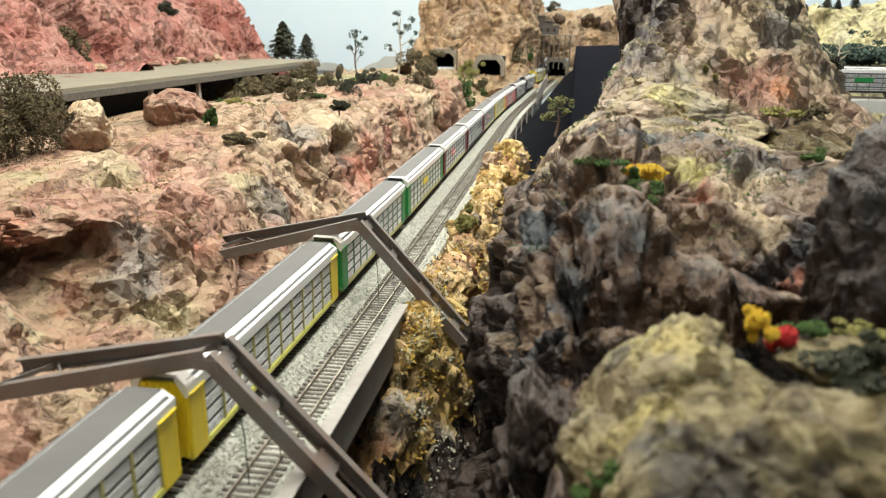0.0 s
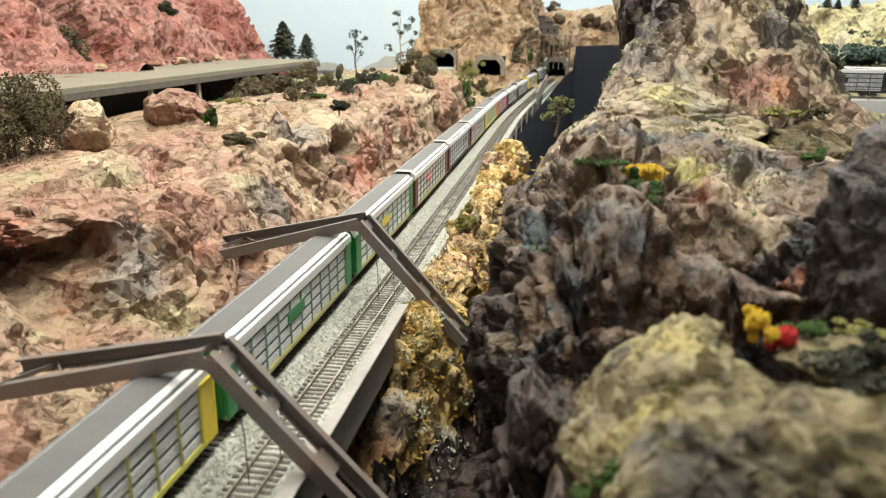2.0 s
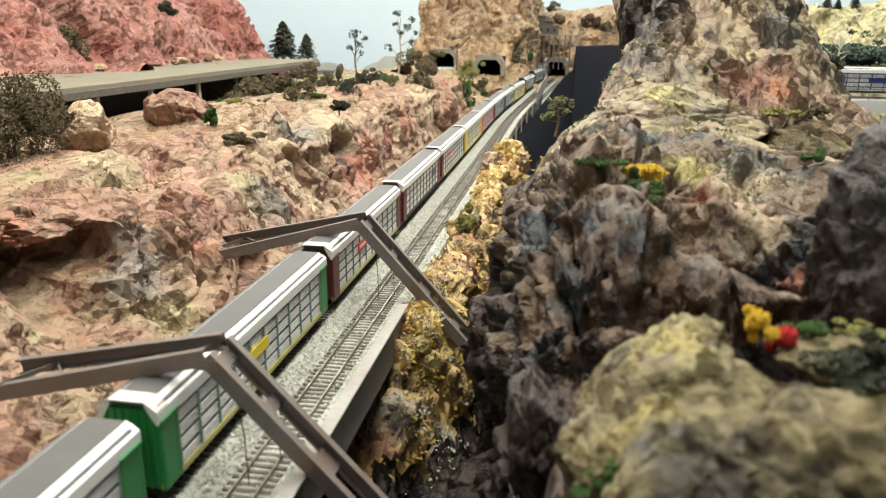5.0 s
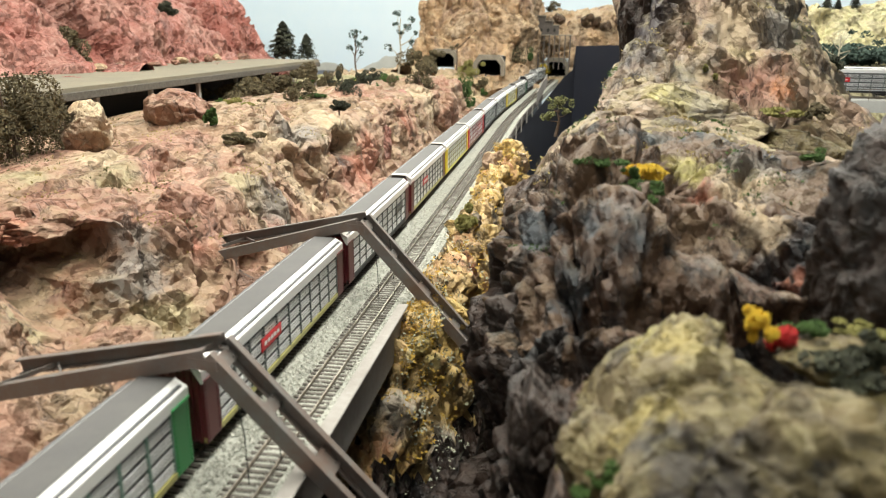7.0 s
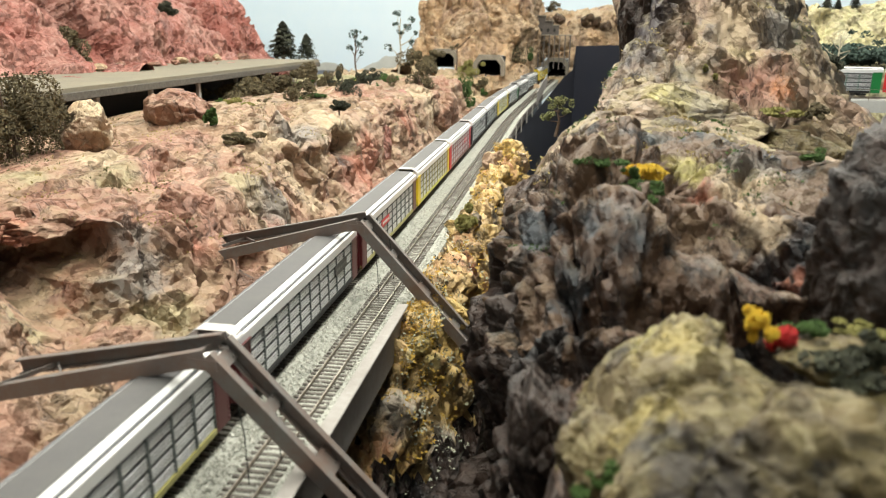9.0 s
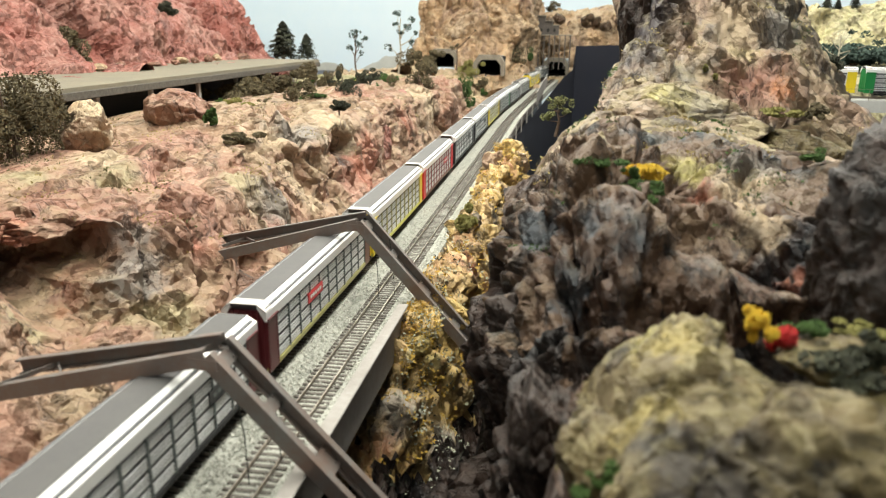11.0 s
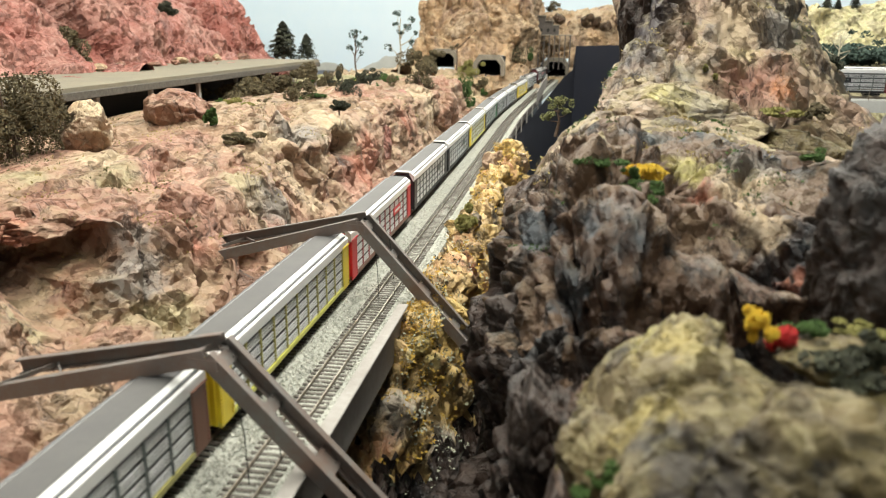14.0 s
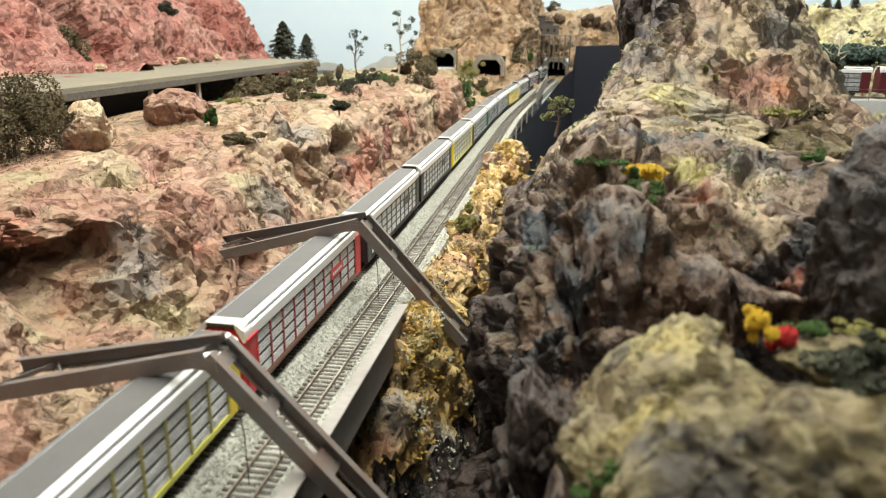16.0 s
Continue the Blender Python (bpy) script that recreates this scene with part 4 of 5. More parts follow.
SPEED = 0.1345
FIRST = 0.041 - PITCH * 3 + PITCH / 2          # middle of the first car at the start
SLACK = {2: .007, 3: .008, 4: .004, 10: -.003, 11: -.010}     # play in the couplings
cars = [autorack(*c[:6], SILVER.format(c[6])) for c in CONSIST]

# ---- the same long train on the far bridge ----
FAR_CONSIST = [
    (GREEN, DOOR_GREY, POST_GREY, BLACK, GREEN, 6, "green"),
    (CAR_BLACK, CAR_BLACK, POST_GREY, BLACK, CAR_BLACK, 6, "black"),
    (NAVY_BLUE, NAVY_BLUE, NAVY_BLUE, BLACK, NAVY_BLUE, 6, "navy"),
    (RED, RED, POST_GREY, BLACK, RED, 5, "red"),
    (GREEN, GREEN, POST_GREEN, BLACK, None, 5, "green"),
    (YELLOW, YELLOW, PANEL, BLACK, None, 5, "yellow"),
    (MAROON, MAROON, POST_GREY, BLACK, CAR_BLACK, 6, "maroon"),
    (MAROON, MAROON, POST_GREY, BLACK, CAR_BLACK, 5, "maroon"),
]


far_cars = [autorack(*c[:6], SILVER.format(c[6])) for c in FAR_CONSIST]
RAIL2 = 0.134                                   # rail height on the far bridge
TURN_R = 0.30


def on_far_line(s):
    """The far line: down from the back, round a bend behind the peak, then across; s = 0 at x = 0.75."""
    if s >= 0:
        return 0.75 + s, 1.85, RAIL2, -90.0
    arc = TURN_R * math.pi / 2
    if s > -arc:
        a = -s / TURN_R
        return 0.75 - TURN_R * math.sin(a), 1.85 + TURN_R * (1 - math.cos(a)), RAIL2, -90.0 - math.degrees(a)
    d = -s - arc
    return 0.45 + 0.12 * max(d - 0.2, 0), 2.15 + d, RAIL2, -180.0 + (7.0 if d > 0.2 else 0.0)


def far_strip(name, s0, s1, n, profile, material):
    verts, faces = [], []
    w = len(profile)
    for i in range(n + 1):
        x, y, z, deg = on_far_line(s0 + (s1 - s0) * i / n)
        m = pose(x, y, z, 0, 0, deg)
        verts += [m @ Vector((a, 0, b)) for a, b in profile]
    for i in range(n):
        for j in range(w):
            k = (j + 1) % w
            faces.append((i * w + j, i * w + k, (i + 1) * w + k, (i + 1) * w + j))
    faces += [tuple(range(w)), tuple(n * w + j for j in range(w))]
    return mesh_object(name, verts, faces, material)


PALE = plain_material("pale_bridge_paint", (0.62, 0.62, 0.6), 0.6, 0, (0.45, 0.44, 0.42), 20, 0.5)
far_bridge = new("far_bridge")
tagged(far_bridge, "pale grey deck bridge carrying the far train", "bridge")
for nm, prof, m in (("deck", [(-.035, -.022), (-.035, -.004), (.035, -.004), (.035, -.022)], PALE),
                    ("edge_beam", [(.035, -.032), (.035, -.006), (.040, -.006), (.040, -.032)], PALE),
                    ("edge_beam", [(-.040, -.032), (-.040, -.006), (-.035, -.006), (-.035, -.032)], PALE),
                    ("top_rail", [(.0385, .0185), (.0385, .0195), (.0395, .0195), (.0395, .0185)], RAIL_MAT),
                    ("rail", [(.0074, -.003), (.0074, 0), (.0090, 0), (.0090, -.003)], RAIL_MAT),
                    ("rail", [(-.0090, -.003), (-.0090, 0), (-.0074, 0), (-.0074, -.003)], RAIL_MAT)):
    far_strip(nm, -2.2, 2.62, 120, prof, m).parent = far_bridge
for i in range(30):
    x, y, z, deg = on_far_line(i * 0.075)
    part("baluster", box(bmesh.new(), x - .0006, x + .0006, y - .0397, y - .0383, z - .006, z + .019), RAIL_MAT, far_bridge)
for s in (-2.0, -1.5, -1.0, 0.45, 0.95, 1.45, 1.95, 2.45):
    x, y, z, deg = on_far_line(s)
    part("pier", box(bmesh.new(), x - .025, x + .025, y - .025, y + .025, -1.0, z - .021, .003), CONCRETE, far_bridge)

# ---- hill behind the far bridge ----
HILL = [
    (.62, (2.2, -.30), (2.35, .10), (2.6, .16), (2.9, .24), (3.2, .28), (3.5, .10)),
    (.90, (2.2, -.30), (2.35, .12), (2.6, .17), (2.8, .25), (3.0, .30), (3.4, .20)),
    (1.05, (2.2, -.30), (2.35, .12), (2.6, .19), (2.8, .30), (2.9, .345), (3.4, .25)),
    (1.25, (2.2, -.30), (2.35, .12), (2.6, .21), (2.8, .33), (2.9, .37), (3.4, .3)),
    (1.7, (2.2, -.30), (2.35, .12), (2.6, .21), (2.8, .33), (2.9, .38), (3.4, .3)),
    (2.4, (2.2, -.30), (2.35, .12), (2.6, .18), (2.8, .25), (2.9, .28), (3.4, .2)),
]
HILL_ROCK = rock_material("hill_rock", (0.48, 0.42, 0.26), (0.50, 0.42, 0.23), (0.45, 0.42, 0.28), (0.15, 0.13, 0.09), (0.74, 0.68, 0.48), (0.5, 0.48, 0.22), 0.6, 31.0, 6.0)
tagged(rock_loft("far_hill", [[(s[0], y, z) for y, z in s[1:]] for s in HILL], 120, 70, HILL_ROCK, 0.12, 0.03), "pale yellow scrub-covered far hill", "hill")

SCRUB = rock_material("scrub_ground", (0.46, 0.40, 0.27), (0.38, 0.34, 0.20), (0.30, 0.28, 0.17), (0.10, 0.09, 0.05), (0.62, 0.56, 0.42), (0.28, 0.27, 0.12), 0.7, 41.0, 9.0, rough=0.9)

# ---- plain towards the painted sky ----
PLAIN = [
    (2.3, (-3.0, .06), (-1.5, .07), (-.8, .07), (-.40, .06)),
    (2.7, (-3.0, .08), (-1.5, .085), (-.8, .09), (-.40, .09)),
    (3.6, (-3.0, .02), (-1.5, .03), (-.8, .04), (-.30, .06)),
    (4.6, (-3.0, -.04), (-1.5, -.04), (-.8, -.03), (-.30, -.02)),
    (6.4, (-3.0, -.13), (-1.5, -.13), (-.8, -.13), (-.30, -.13)),
]
tagged(rock_loft("ground", [[(x, s[0], z) for x, z in s[1:]] for s in PLAIN], 140, 90, SCRUB, 0.10, 0.012), "pale tan scrub plain before the painted sky", "ground", kind="structure")
PAINTED = plain_material("painted_hills", (0.47, 0.46, 0.42), 0.9, 0, (0.60, 0.59, 0.55), 9, 0.7)


def painted_hills(x0, x1, z0, height, seed):
    n = 60
    verts, faces = [], []
    for i in range(n + 1):
        x = x0 + (x1 - x0) * i / n
        k = math.sin(math.pi * i / n)
        z = z0 + height * max(0.02, k * (0.65 + 0.6 * noise.fractal(Vector((x * 2.2, seed, 0)), 0.9, 2.0, 4)))
        verts += [(x, 6.394, z0 - .6), (x, 6.394, z)]
    for i in range(n):
        faces.append((2 * i, 2 * i + 2, 2 * i + 3, 2 * i + 1))
    return tagged(mesh_object("backdrop", verts, faces, PAINTED), "pale distant hills painted on the sky wall", "backdrop", kind="structure")


painted_hills(-2.15, -1.52, -0.16, 0.22, 1.3)
painted_hills(-1.66, -0.9, -0.16, 0.24, 4.7)

# ---- plants ----
def foliage(name, colour, dark):
    """Foam leaves, each a little lighter or darker than the next."""
    m = plain_material(name, colour, 0.9, 0, dark, 90, 0.8)
    nodes, links = m.node_tree.nodes, m.node_tree.links
    bsdf = nodes["Principled BSDF"]
    old = bsdf.inputs["Base Color"].links[0].from_socket
    g = nodes.new("ShaderNodeNewGeometry")
    f = times(nodes, links, g.outputs["Random Per Island"], 0.75)
    links.new(mix_node(nodes, links, f, old, dark), bsdf.inputs["Base Color"])
    return m


LEAF_OLIVE = foliage("olive_foliage", (0.22, 0.175, 0.09), (0.045, 0.036, 0.02))
LEAF_DARK = foliage("dark_foliage", (0.075, 0.08, 0.045), (0.02, 0.022, 0.016))
LEAF_BLUE = plain_material("blue_green_foliage", (0.06, 0.095, 0.075), 0.9, 0, (0.03, 0.05, 0.04), 90, 0.8)
LEAF_GREEN = plain_material("green_flock", (0.07, 0.13, 0.03), 0.95, 0, (0.03, 0.06, 0.015), 120, 0.8)
LEAF_YELLOW = plain_material("yellow_flock", (0.70, 0.48, 0.04), 0.95, 0, (0.45, 0.30, 0.03), 120, 0.7)
LEAF_LIME = plain_material("lime_flock", (0.27, 0.25, 0.08), 0.95, 0, (0.16, 0.15, 0.05), 120, 0.7)
LEAF_MOSS = plain_material("moss_foliage", (0.17, 0.17, 0.06), 0.9, 0, (0.07, 0.08, 0.03), 90, 0.8)
LEAF_RED = plain_material("red_flock", (0.55, 0.03, 0.03), 0.9, 0, (0.3, 0.02, 0.02), 120, 0.7)
BARK = plain_material("bark", (0.16, 0.11, 0.08), 0.9, 0, (0.07, 0.05, 0.04), 150, 0.7, 0.0005)
BARK_PALE = plain_material("pale_bark", (0.52, 0.47, 0.36), 0.85, 0, (0.3, 0.26, 0.2), 150, 0.7, 0.0005)


def tuft_mesh(name, material, seed, n, spread, leaf, squash=1.0):
    """A lumpy clump of many small crossed leaves, radius about 1 before scaling by spread."""
    rng = random.Random(seed)
    count = 9 if n < 2000 else 16
    lumps = [(Vector((rng.gauss(0, .44), rng.gauss(0, .44), rng.gauss(0, .40))), rng.uniform(.18, .45)) for _ in range(count)]
    verts, faces = [], []
    for _ in range(n):
        c, r = lumps[rng.randrange(count)]
        d = Vector((rng.gauss(0, 1), rng.gauss(0, 1), rng.gauss(0, 1))).normalized()
        p = (c + d * r * rng.uniform(.55, 1.0) ** .5)
        p = Vector((p.x * spread[0], p.y * spread[1], p.z * spread[2] * squash))
        u = Vector((rng.gauss(0, 1), rng.gauss(0, 1), rng.gauss(0, 1))).normalized() * leaf * rng.uniform(.6, 1.4)
        w = u.orthogonal().normalized() * leaf * rng.uniform(.35, .8)
        k = len(verts)
        verts += [p - u, p + w, p + u, p - w + u.cross(w) * 30]
        faces += [(k, k + 1, k + 2), (k, k + 2, k + 3)]
    me = bpy.data.meshes.new(name)
    me.from_pydata([tuple(v) for v in verts], [], faces)
    me.materials.append(material)
    return me


def tube(bm, points, r0, r1, seg=6):
    pts = [Vector(p) for p in points]
    rings = []
    for i, p in enumerate(pts):
        d = (pts[min(i + 1, len(pts) - 1)] - pts[max(i - 1, 0)]).normalized()
        a = d.orthogonal().normalized()
        b = d.cross(a)
        r = r0 + (r1 - r0) * i / (len(pts) - 1)
        rings.append([bm.verts.new(p + (a * math.cos(k * math.tau / seg) + b * math.sin(k * math.tau / seg)) * r) for k in range(seg)])
    for p, q in zip(rings, rings[1:]):
        for k in range(seg):
            bm.faces.new((p[k], p[(k + 1) % seg], q[(k + 1) % seg], q[k]))
    bm.faces.new(rings[-1])
    return bm


def bush(x, y, z, r, h, material, seed, label, n=1500, leaf=None):
    root = new("bush")
    root.location = (x, y, z)
    tagged(root, label, "bush")
    rng = random.Random(seed)
    bm = bmesh.new()
    for i in range(4):
        a = rng.uniform(0, math.tau)
        tube(bm, [(0, 0, -.01), (math.cos(a) * r * .2, math.sin(a) * r * .2, h * .5), (math.cos(a) * r * .5, math.sin(a) * r * .5, h * 1.2)], r * .05, r * .02)
    part("stem", bm, BARK, root)
    crown = new("crown", tuft_mesh("crown", material, seed, n, (r * 1.25, r * 1.1, h * 1.15), leaf or max(.0018, r * .075)))
    crown.parent = root
    crown.location = (0, 0, h * .68)
    return root


def scraggy_tree(x, y, z, height, clumps, leaf_material, bark, label, seed, r=0.012):
    """A bare leaning tree: trunk, limbs and a leaf clump at each limb's end. clumps: (dx, dz, size) in metres."""
    root = new("tree")
    root.location = (x, y, z)
    tagged(root, label, "tree")
    rng = random.Random(seed)
    lean = rng.uniform(-.01, .01)
    part("trunk", tube(bmesh.new(), [(0, 0, -.015), (lean, 0, height * .35), (lean * .4, .004, height * .7), (lean, 0, height * .98)], .0038, .0012), bark, root)
    for dx, dz, size in clumps:
        dy = rng.uniform(-.02, .02)
        k = max(.25, min(.75, dz / height - .25))
        a = Vector((lean * .8, .002, height * k))
        b = Vector((dx, dy, dz))
        part("limb", tube(bmesh.new(), [a, a.lerp(b, .5) + Vector((rng.uniform(-.005, .005), 0, -.004)), b], .0018, .0007, 5), bark, root)
        if size:
            c = new("leaf_clump", tuft_mesh("leaf_clump", leaf_material, rng.randrange(9999), 260, (size, size, size * .8), .0022))
            c.parent = root
            c.location = b
    return root


def conifer(x, y, z, height, seed, material, label):
    root = new("conifer")
    root.location = (x, y, z)
    tagged(root, label, "conifer")
    part("trunk", tube(bmesh.new(), [(0, 0, -.01), (0, 0, height * .5), (0, 0, height)], height * .03, height * .006), BARK, root)
    rng = random.Random(seed)
    verts, faces = [], []
    for i in range(1500):
        k = rng.random() ** .8
        tier = .85 + .15 * math.cos(k * 46)
        a = rng.uniform(0, math.tau)
        r = height * .50 * (1 - k) ** .6 * (tier + .22 * math.sin(3 * a + 9 * k)) * rng.uniform(.35, 1.1)
        p = Vector((math.cos(a) * r, math.sin(a) * r, height * (.10 + .92 * k) - r * .35))
        u = Vector((math.cos(a), math.sin(a), -.4)) * height * .06
        w = Vector((-math.sin(a), math.cos(a), rng.uniform(-.6, .6))) * height * .035
        n = len(verts)
        verts += [p - u, p + w, p + u, p - w]
        faces.append((n, n + 1, n + 2, n + 3))
    mesh_object("crown", verts, faces, material, root)
    return root


OLIVE = "olive-brown dry foam bush on the rocks"
DARKB = "dark green-brown foam bush on the rocks"
bush(-.432, .80, .100, .052, .086, LEAF_OLIVE, 1, "large olive-grey dry bush on the ledge", 16000, .0019)
# place, half width, half height, foliage
BUSHES = [
    (-0.926, 1.633, 0.182, 0.0456, 0.0423, LEAF_OLIVE),
    (-0.888, 2.022, 0.31, 0.0255, 0.0200, LEAF_DARK),
    (-0.607, 1.81, 0.1, 0.0609, 0.0304, LEAF_OLIVE),
    (-0.504, 1.748, 0.108, 0.0251, 0.0219, LEAF_OLIVE),
    (-0.279, 1.357, 0.146, 0.0322, 0.0304, LEAF_OLIVE),
    (-0.533, 2.172, 0.1, 0.036, 0.046, LEAF_OLIVE),
    (-0.475, 2.20, 0.1, 0.026, 0.034, LEAF_OLIVE),
    (-0.227, 1.538, 0.128, 0.0204, 0.0341, LEAF_DARK),
    (-0.214, 1.609, 0.135, 0.0200, 0.0263, LEAF_DARK),
    (-0.153, 1.247, 0.136, 0.0117, 0.0093, LEAF_DARK),
    (-0.238, 1.377, 0.141, 0.0152, 0.0068, LEAF_GREEN),
    (-0.165, 1.988, 0.129, 0.0365, 0.0431, LEAF_OLIVE),
    (-0.106, 2.495, 0.055, 0.0227, 0.0438, LEAF_GREEN),
    (-0.205, 3.311, 0.076, 0.0399, 0.0366, LEAF_LIME),
    (-0.366, 1.284, 0.129, 0.0227, 0.0098, LEAF_LIME),
    (-0.218, 0.985, 0.115, 0.0209, 0.0084, LEAF_OLIVE),
    (-0.275, 1.018, 0.138, 0.0075, 0.0122, LEAF_GREEN),
    (-0.487, 2.741, 0.088, 0.0296, 0.0200, LEAF_DARK),
    (-0.31, 2.275, 0.115, 0.0209, 0.0129, LEAF_GREEN),
    (-0.385, 3.42, 0.134, 0.0414, 0.0379, LEAF_OLIVE),
    (-0.136, 3.202, 0.036, 0.0242, 0.0203, LEAF_OLIVE),
    (0.003, 3.519, 0.132, 0.0366, 0.0493, LEAF_OLIVE),
    (0.041, 3.628, 0.133, 0.0215, 0.0282, LEAF_GREEN),
    (0.13, 4.353, 0.382, 0.0377, 0.0231, LEAF_OLIVE),
    (-0.119, 3.169, 0.004, 0.0168, 0.0151, LEAF_GREEN),
    (-0.082, 2.46, 0.029, 0.0131, 0.0138, LEAF_GREEN),
    (0.107, 0.966, 0.011, 0.0123, 0.0162, LEAF_LIME),
    (1.082, 2.47, 0.182, 0.0769, 0.0323, LEAF_BLUE),
    (1.152, 2.468, 0.183, 0.0509, 0.0393, LEAF_BLUE),
    (0.56, 1.02, 0.232, 0.0177, 0.0089, LEAF_DARK),
]
for i, (x, y, z, r, h, leaf) in enumerate(BUSHES):
    bush(x, y, z, r, h, leaf, 40 + i, DARKB if leaf == LEAF_DARK else OLIVE if leaf == LEAF_OLIVE else 'green foam bush on the rocks', 4200)

# flock and flower clumps on the outcrop: place, half width, half height, foliage, words
FLOCK = [
    (0.262, 0.537, 0.179, 0.0138, 0.0057, LEAF_GREEN, 'green moss clump on the outcrop'),
    (0.3, 0.546, 0.171, 0.0184, 0.0074, LEAF_YELLOW, 'yellow flowering clump on the outcrop'),
    (0.295, 0.527, 0.161, 0.0159, 0.0088, LEAF_GREEN, 'dark green moss clump on the outcrop'),
    (0.286, 0.53, 0.174, 0.0064, 0.0048, LEAF_GREEN, 'green moss clump on the outcrop'),
    (0.330, 0.34, 0.137, 0.0095, 0.0101, LEAF_YELLOW, 'yellow flower clump on the outcrop'),
    (0.343, 0.339, 0.13, 0.0090, 0.0106, LEAF_RED, 'red flower clump on the outcrop'),
    (0.355, 0.344, 0.135, 0.0106, 0.0059, LEAF_GREEN, 'green moss clump on the outcrop'),
    (0.355, 0.31, 0.134, 0.0216, 0.0077, LEAF_DARK, 'dark green moss clump on the outcrop'),
    (0.371, 0.312, 0.138, 0.0095, 0.0082, LEAF_DARK, 'dark green moss clump on the outcrop'),
    (0.261, 0.247, 0.106, 0.0102, 0.0056, LEAF_GREEN, 'bright green moss clump on the outcrop'),
    (0.43, 0.611, 0.176, 0.0097, 0.0062, LEAF_GREEN, 'green moss clump on the outcrop'),
    (0.442, 0.76, 0.195, 0.0217, 0.0054, LEAF_LIME, 'yellow-green moss clump on the outcrop'),
    (0.386, 0.448, 0.101, 0.0138, 0.0048, LEAF_LIME, 'yellow-green moss clump on the outcrop'),
    (0.392, 0.374, 0.127, 0.0142, 0.0046, LEAF_LIME, 'yellow-green moss clump on the outcrop'),
    (0.467, 0.751, 0.199, 0.0117, 0.0086, LEAF_OLIVE, 'dry brown bush tuft on the outcrop'),
    (0.38, 0.827, 0.216, 0.0083, 0.0118, LEAF_LIME, 'grey-green moss clump on the outcrop'),
]
for i, (x, y, z, r, h, leaf, words) in enumerate(FLOCK):
    ob = new('flower_clump' if 'flower' in words else 'moss_clump', tuft_mesh('clump', leaf, 90 + i, 1600, (r, r, h), max(.0012, r * .07)))
    ob.location = (x, y, z + h * .3)
    tagged(ob, words, 'plant')

conifer(-.756, 2.55, .168, .122, 1, LEAF_DARK, "dark green model conifer beside the road")
conifer(-.790, 2.62, .168, .085, 2, LEAF_DARK, "short dark green model conifer beside the road")
conifer(-.690, 2.60, .165, .085, 3, LEAF_DARK, "short dark green model conifer beside the road")
for x, h, s in ((1.03, .055, 4), (1.10, .060, 5), (1.135, .045, 6), (1.19, .045, 7), (1.075, .04, 8)):
    conifer(x, 2.86, .305 + (x - 1.0) * .25, h, s, LEAF_DARK, "small dark conifer on the far hill")
scraggy_tree(-.449, 2.40, .125, .13, [(-.012, .125, .016), (.004, .138, .013), (.028, .118, .012), (-.02, .085, .014), (.01, .1, .013), (.012, .07, .008)], LEAF_BLUE, BARK, "scraggy tree with blue-green leaf clumps", 1)
scraggy_tree(-.334, 2.50, .14, .17, [(-.004, .185, .017), (.050, .160, .014), (.030, .140, .018), (.010, .120, .016), (-.03, .075, .015), (.045, .09, .014), (.06, .12, .01), (-.005, .15, .012)], LEAF_BLUE, BARK_PALE, "tall scraggy tree with blue-green leaf clumps", 2)
scraggy_tree(.985, 2.30, .14, .13, [(-.05, .10, 0), (-.03, .12, 0), (.05, .13, .014), (.02, .14, .010), (.03, .09, .012), (.09, .11, .018), (-.02, .09, .012)], LEAF_BLUE, BARK_PALE, "pale leaning dead tree with few leaves", 3)
scraggy_tree(1.14, 2.32, .13, .13, [(-.04, .12, .018), (.05, .11, .018), (.03, .08, .02), (-.03, .07, .02), (.0, .13, .014)], LEAF_BLUE, BARK, "tree with blue-green leaf clumps", 4)
scraggy_tree(-.24, 3.20, .12, .10, [(.05, .12, .004), (.08, .15, .004), (-.02, .08, .012), (.0, .09, .012)], LEAF_OLIVE, BARK, "bare leaning tree before the mountain", 5)
round_tree = scraggy_tree(.217, 1.48, .085, .045, [(-.012, .045, .018), (.012, .05, .018), (.0, .058, .014), (-.015, .025, .015), (.02, .035, .012)], LEAF_MOSS, BARK, "small round olive-green tree on the slope", 6)

# low scrub on the ledges
rng = random.Random(77)
for i in range(46):
    y = rng.uniform(1.15, 2.5)
    x = rng.uniform(-.52, -.20)
    tuft = new("scrub_tuft", tuft_mesh("scrub_tuft", rng.choice((LEAF_GREEN, LEAF_OLIVE, LEAF_LIME, LEAF_DARK)), 500 + i, 160, (.012, .012, .006), .0022))
    tuft.location = (x, y, .128 - max(0, y - 1.9) * .02)
    tagged(tuft, "small dry scrub tuft on the plateau", "scrub", group="scrub tufts")

# rocks along the road's far side
for i in range(13):
    y = 1.55 + i * .085 + rng.uniform(-.03, .03)
    tagged(crag("road_rock", -.835 + rng.uniform(-.02, .02), y, .178, (rng.uniform(.012, .03), rng.uniform(.015, .03), rng.uniform(.008, .016)), 300 + i, rng.choice((PINK_ROCK, TAN_ROCK)), None, level=3), "small fallen rock beside the road", "rock", group="fallen rocks")

# ---- dark trestle house on the far mountain ----
house = new("mine_building")
house.location = (.102, 3.80, .205)
house.scale = (1.2, 1.0, 1.15)
tagged(house, "dark brown timber mine building on a trestle", "building")
TIMBER = plain_material("dark_timber", (0.085, 0.075, 0.07), 0.85, 0, (0.14, 0.115, 0.10), 60, 0.6, 0.0005)
part("lower_floor", box(bmesh.new(), -.062, .060, -.03, .05, .042, .078, .001), TIMBER, house)
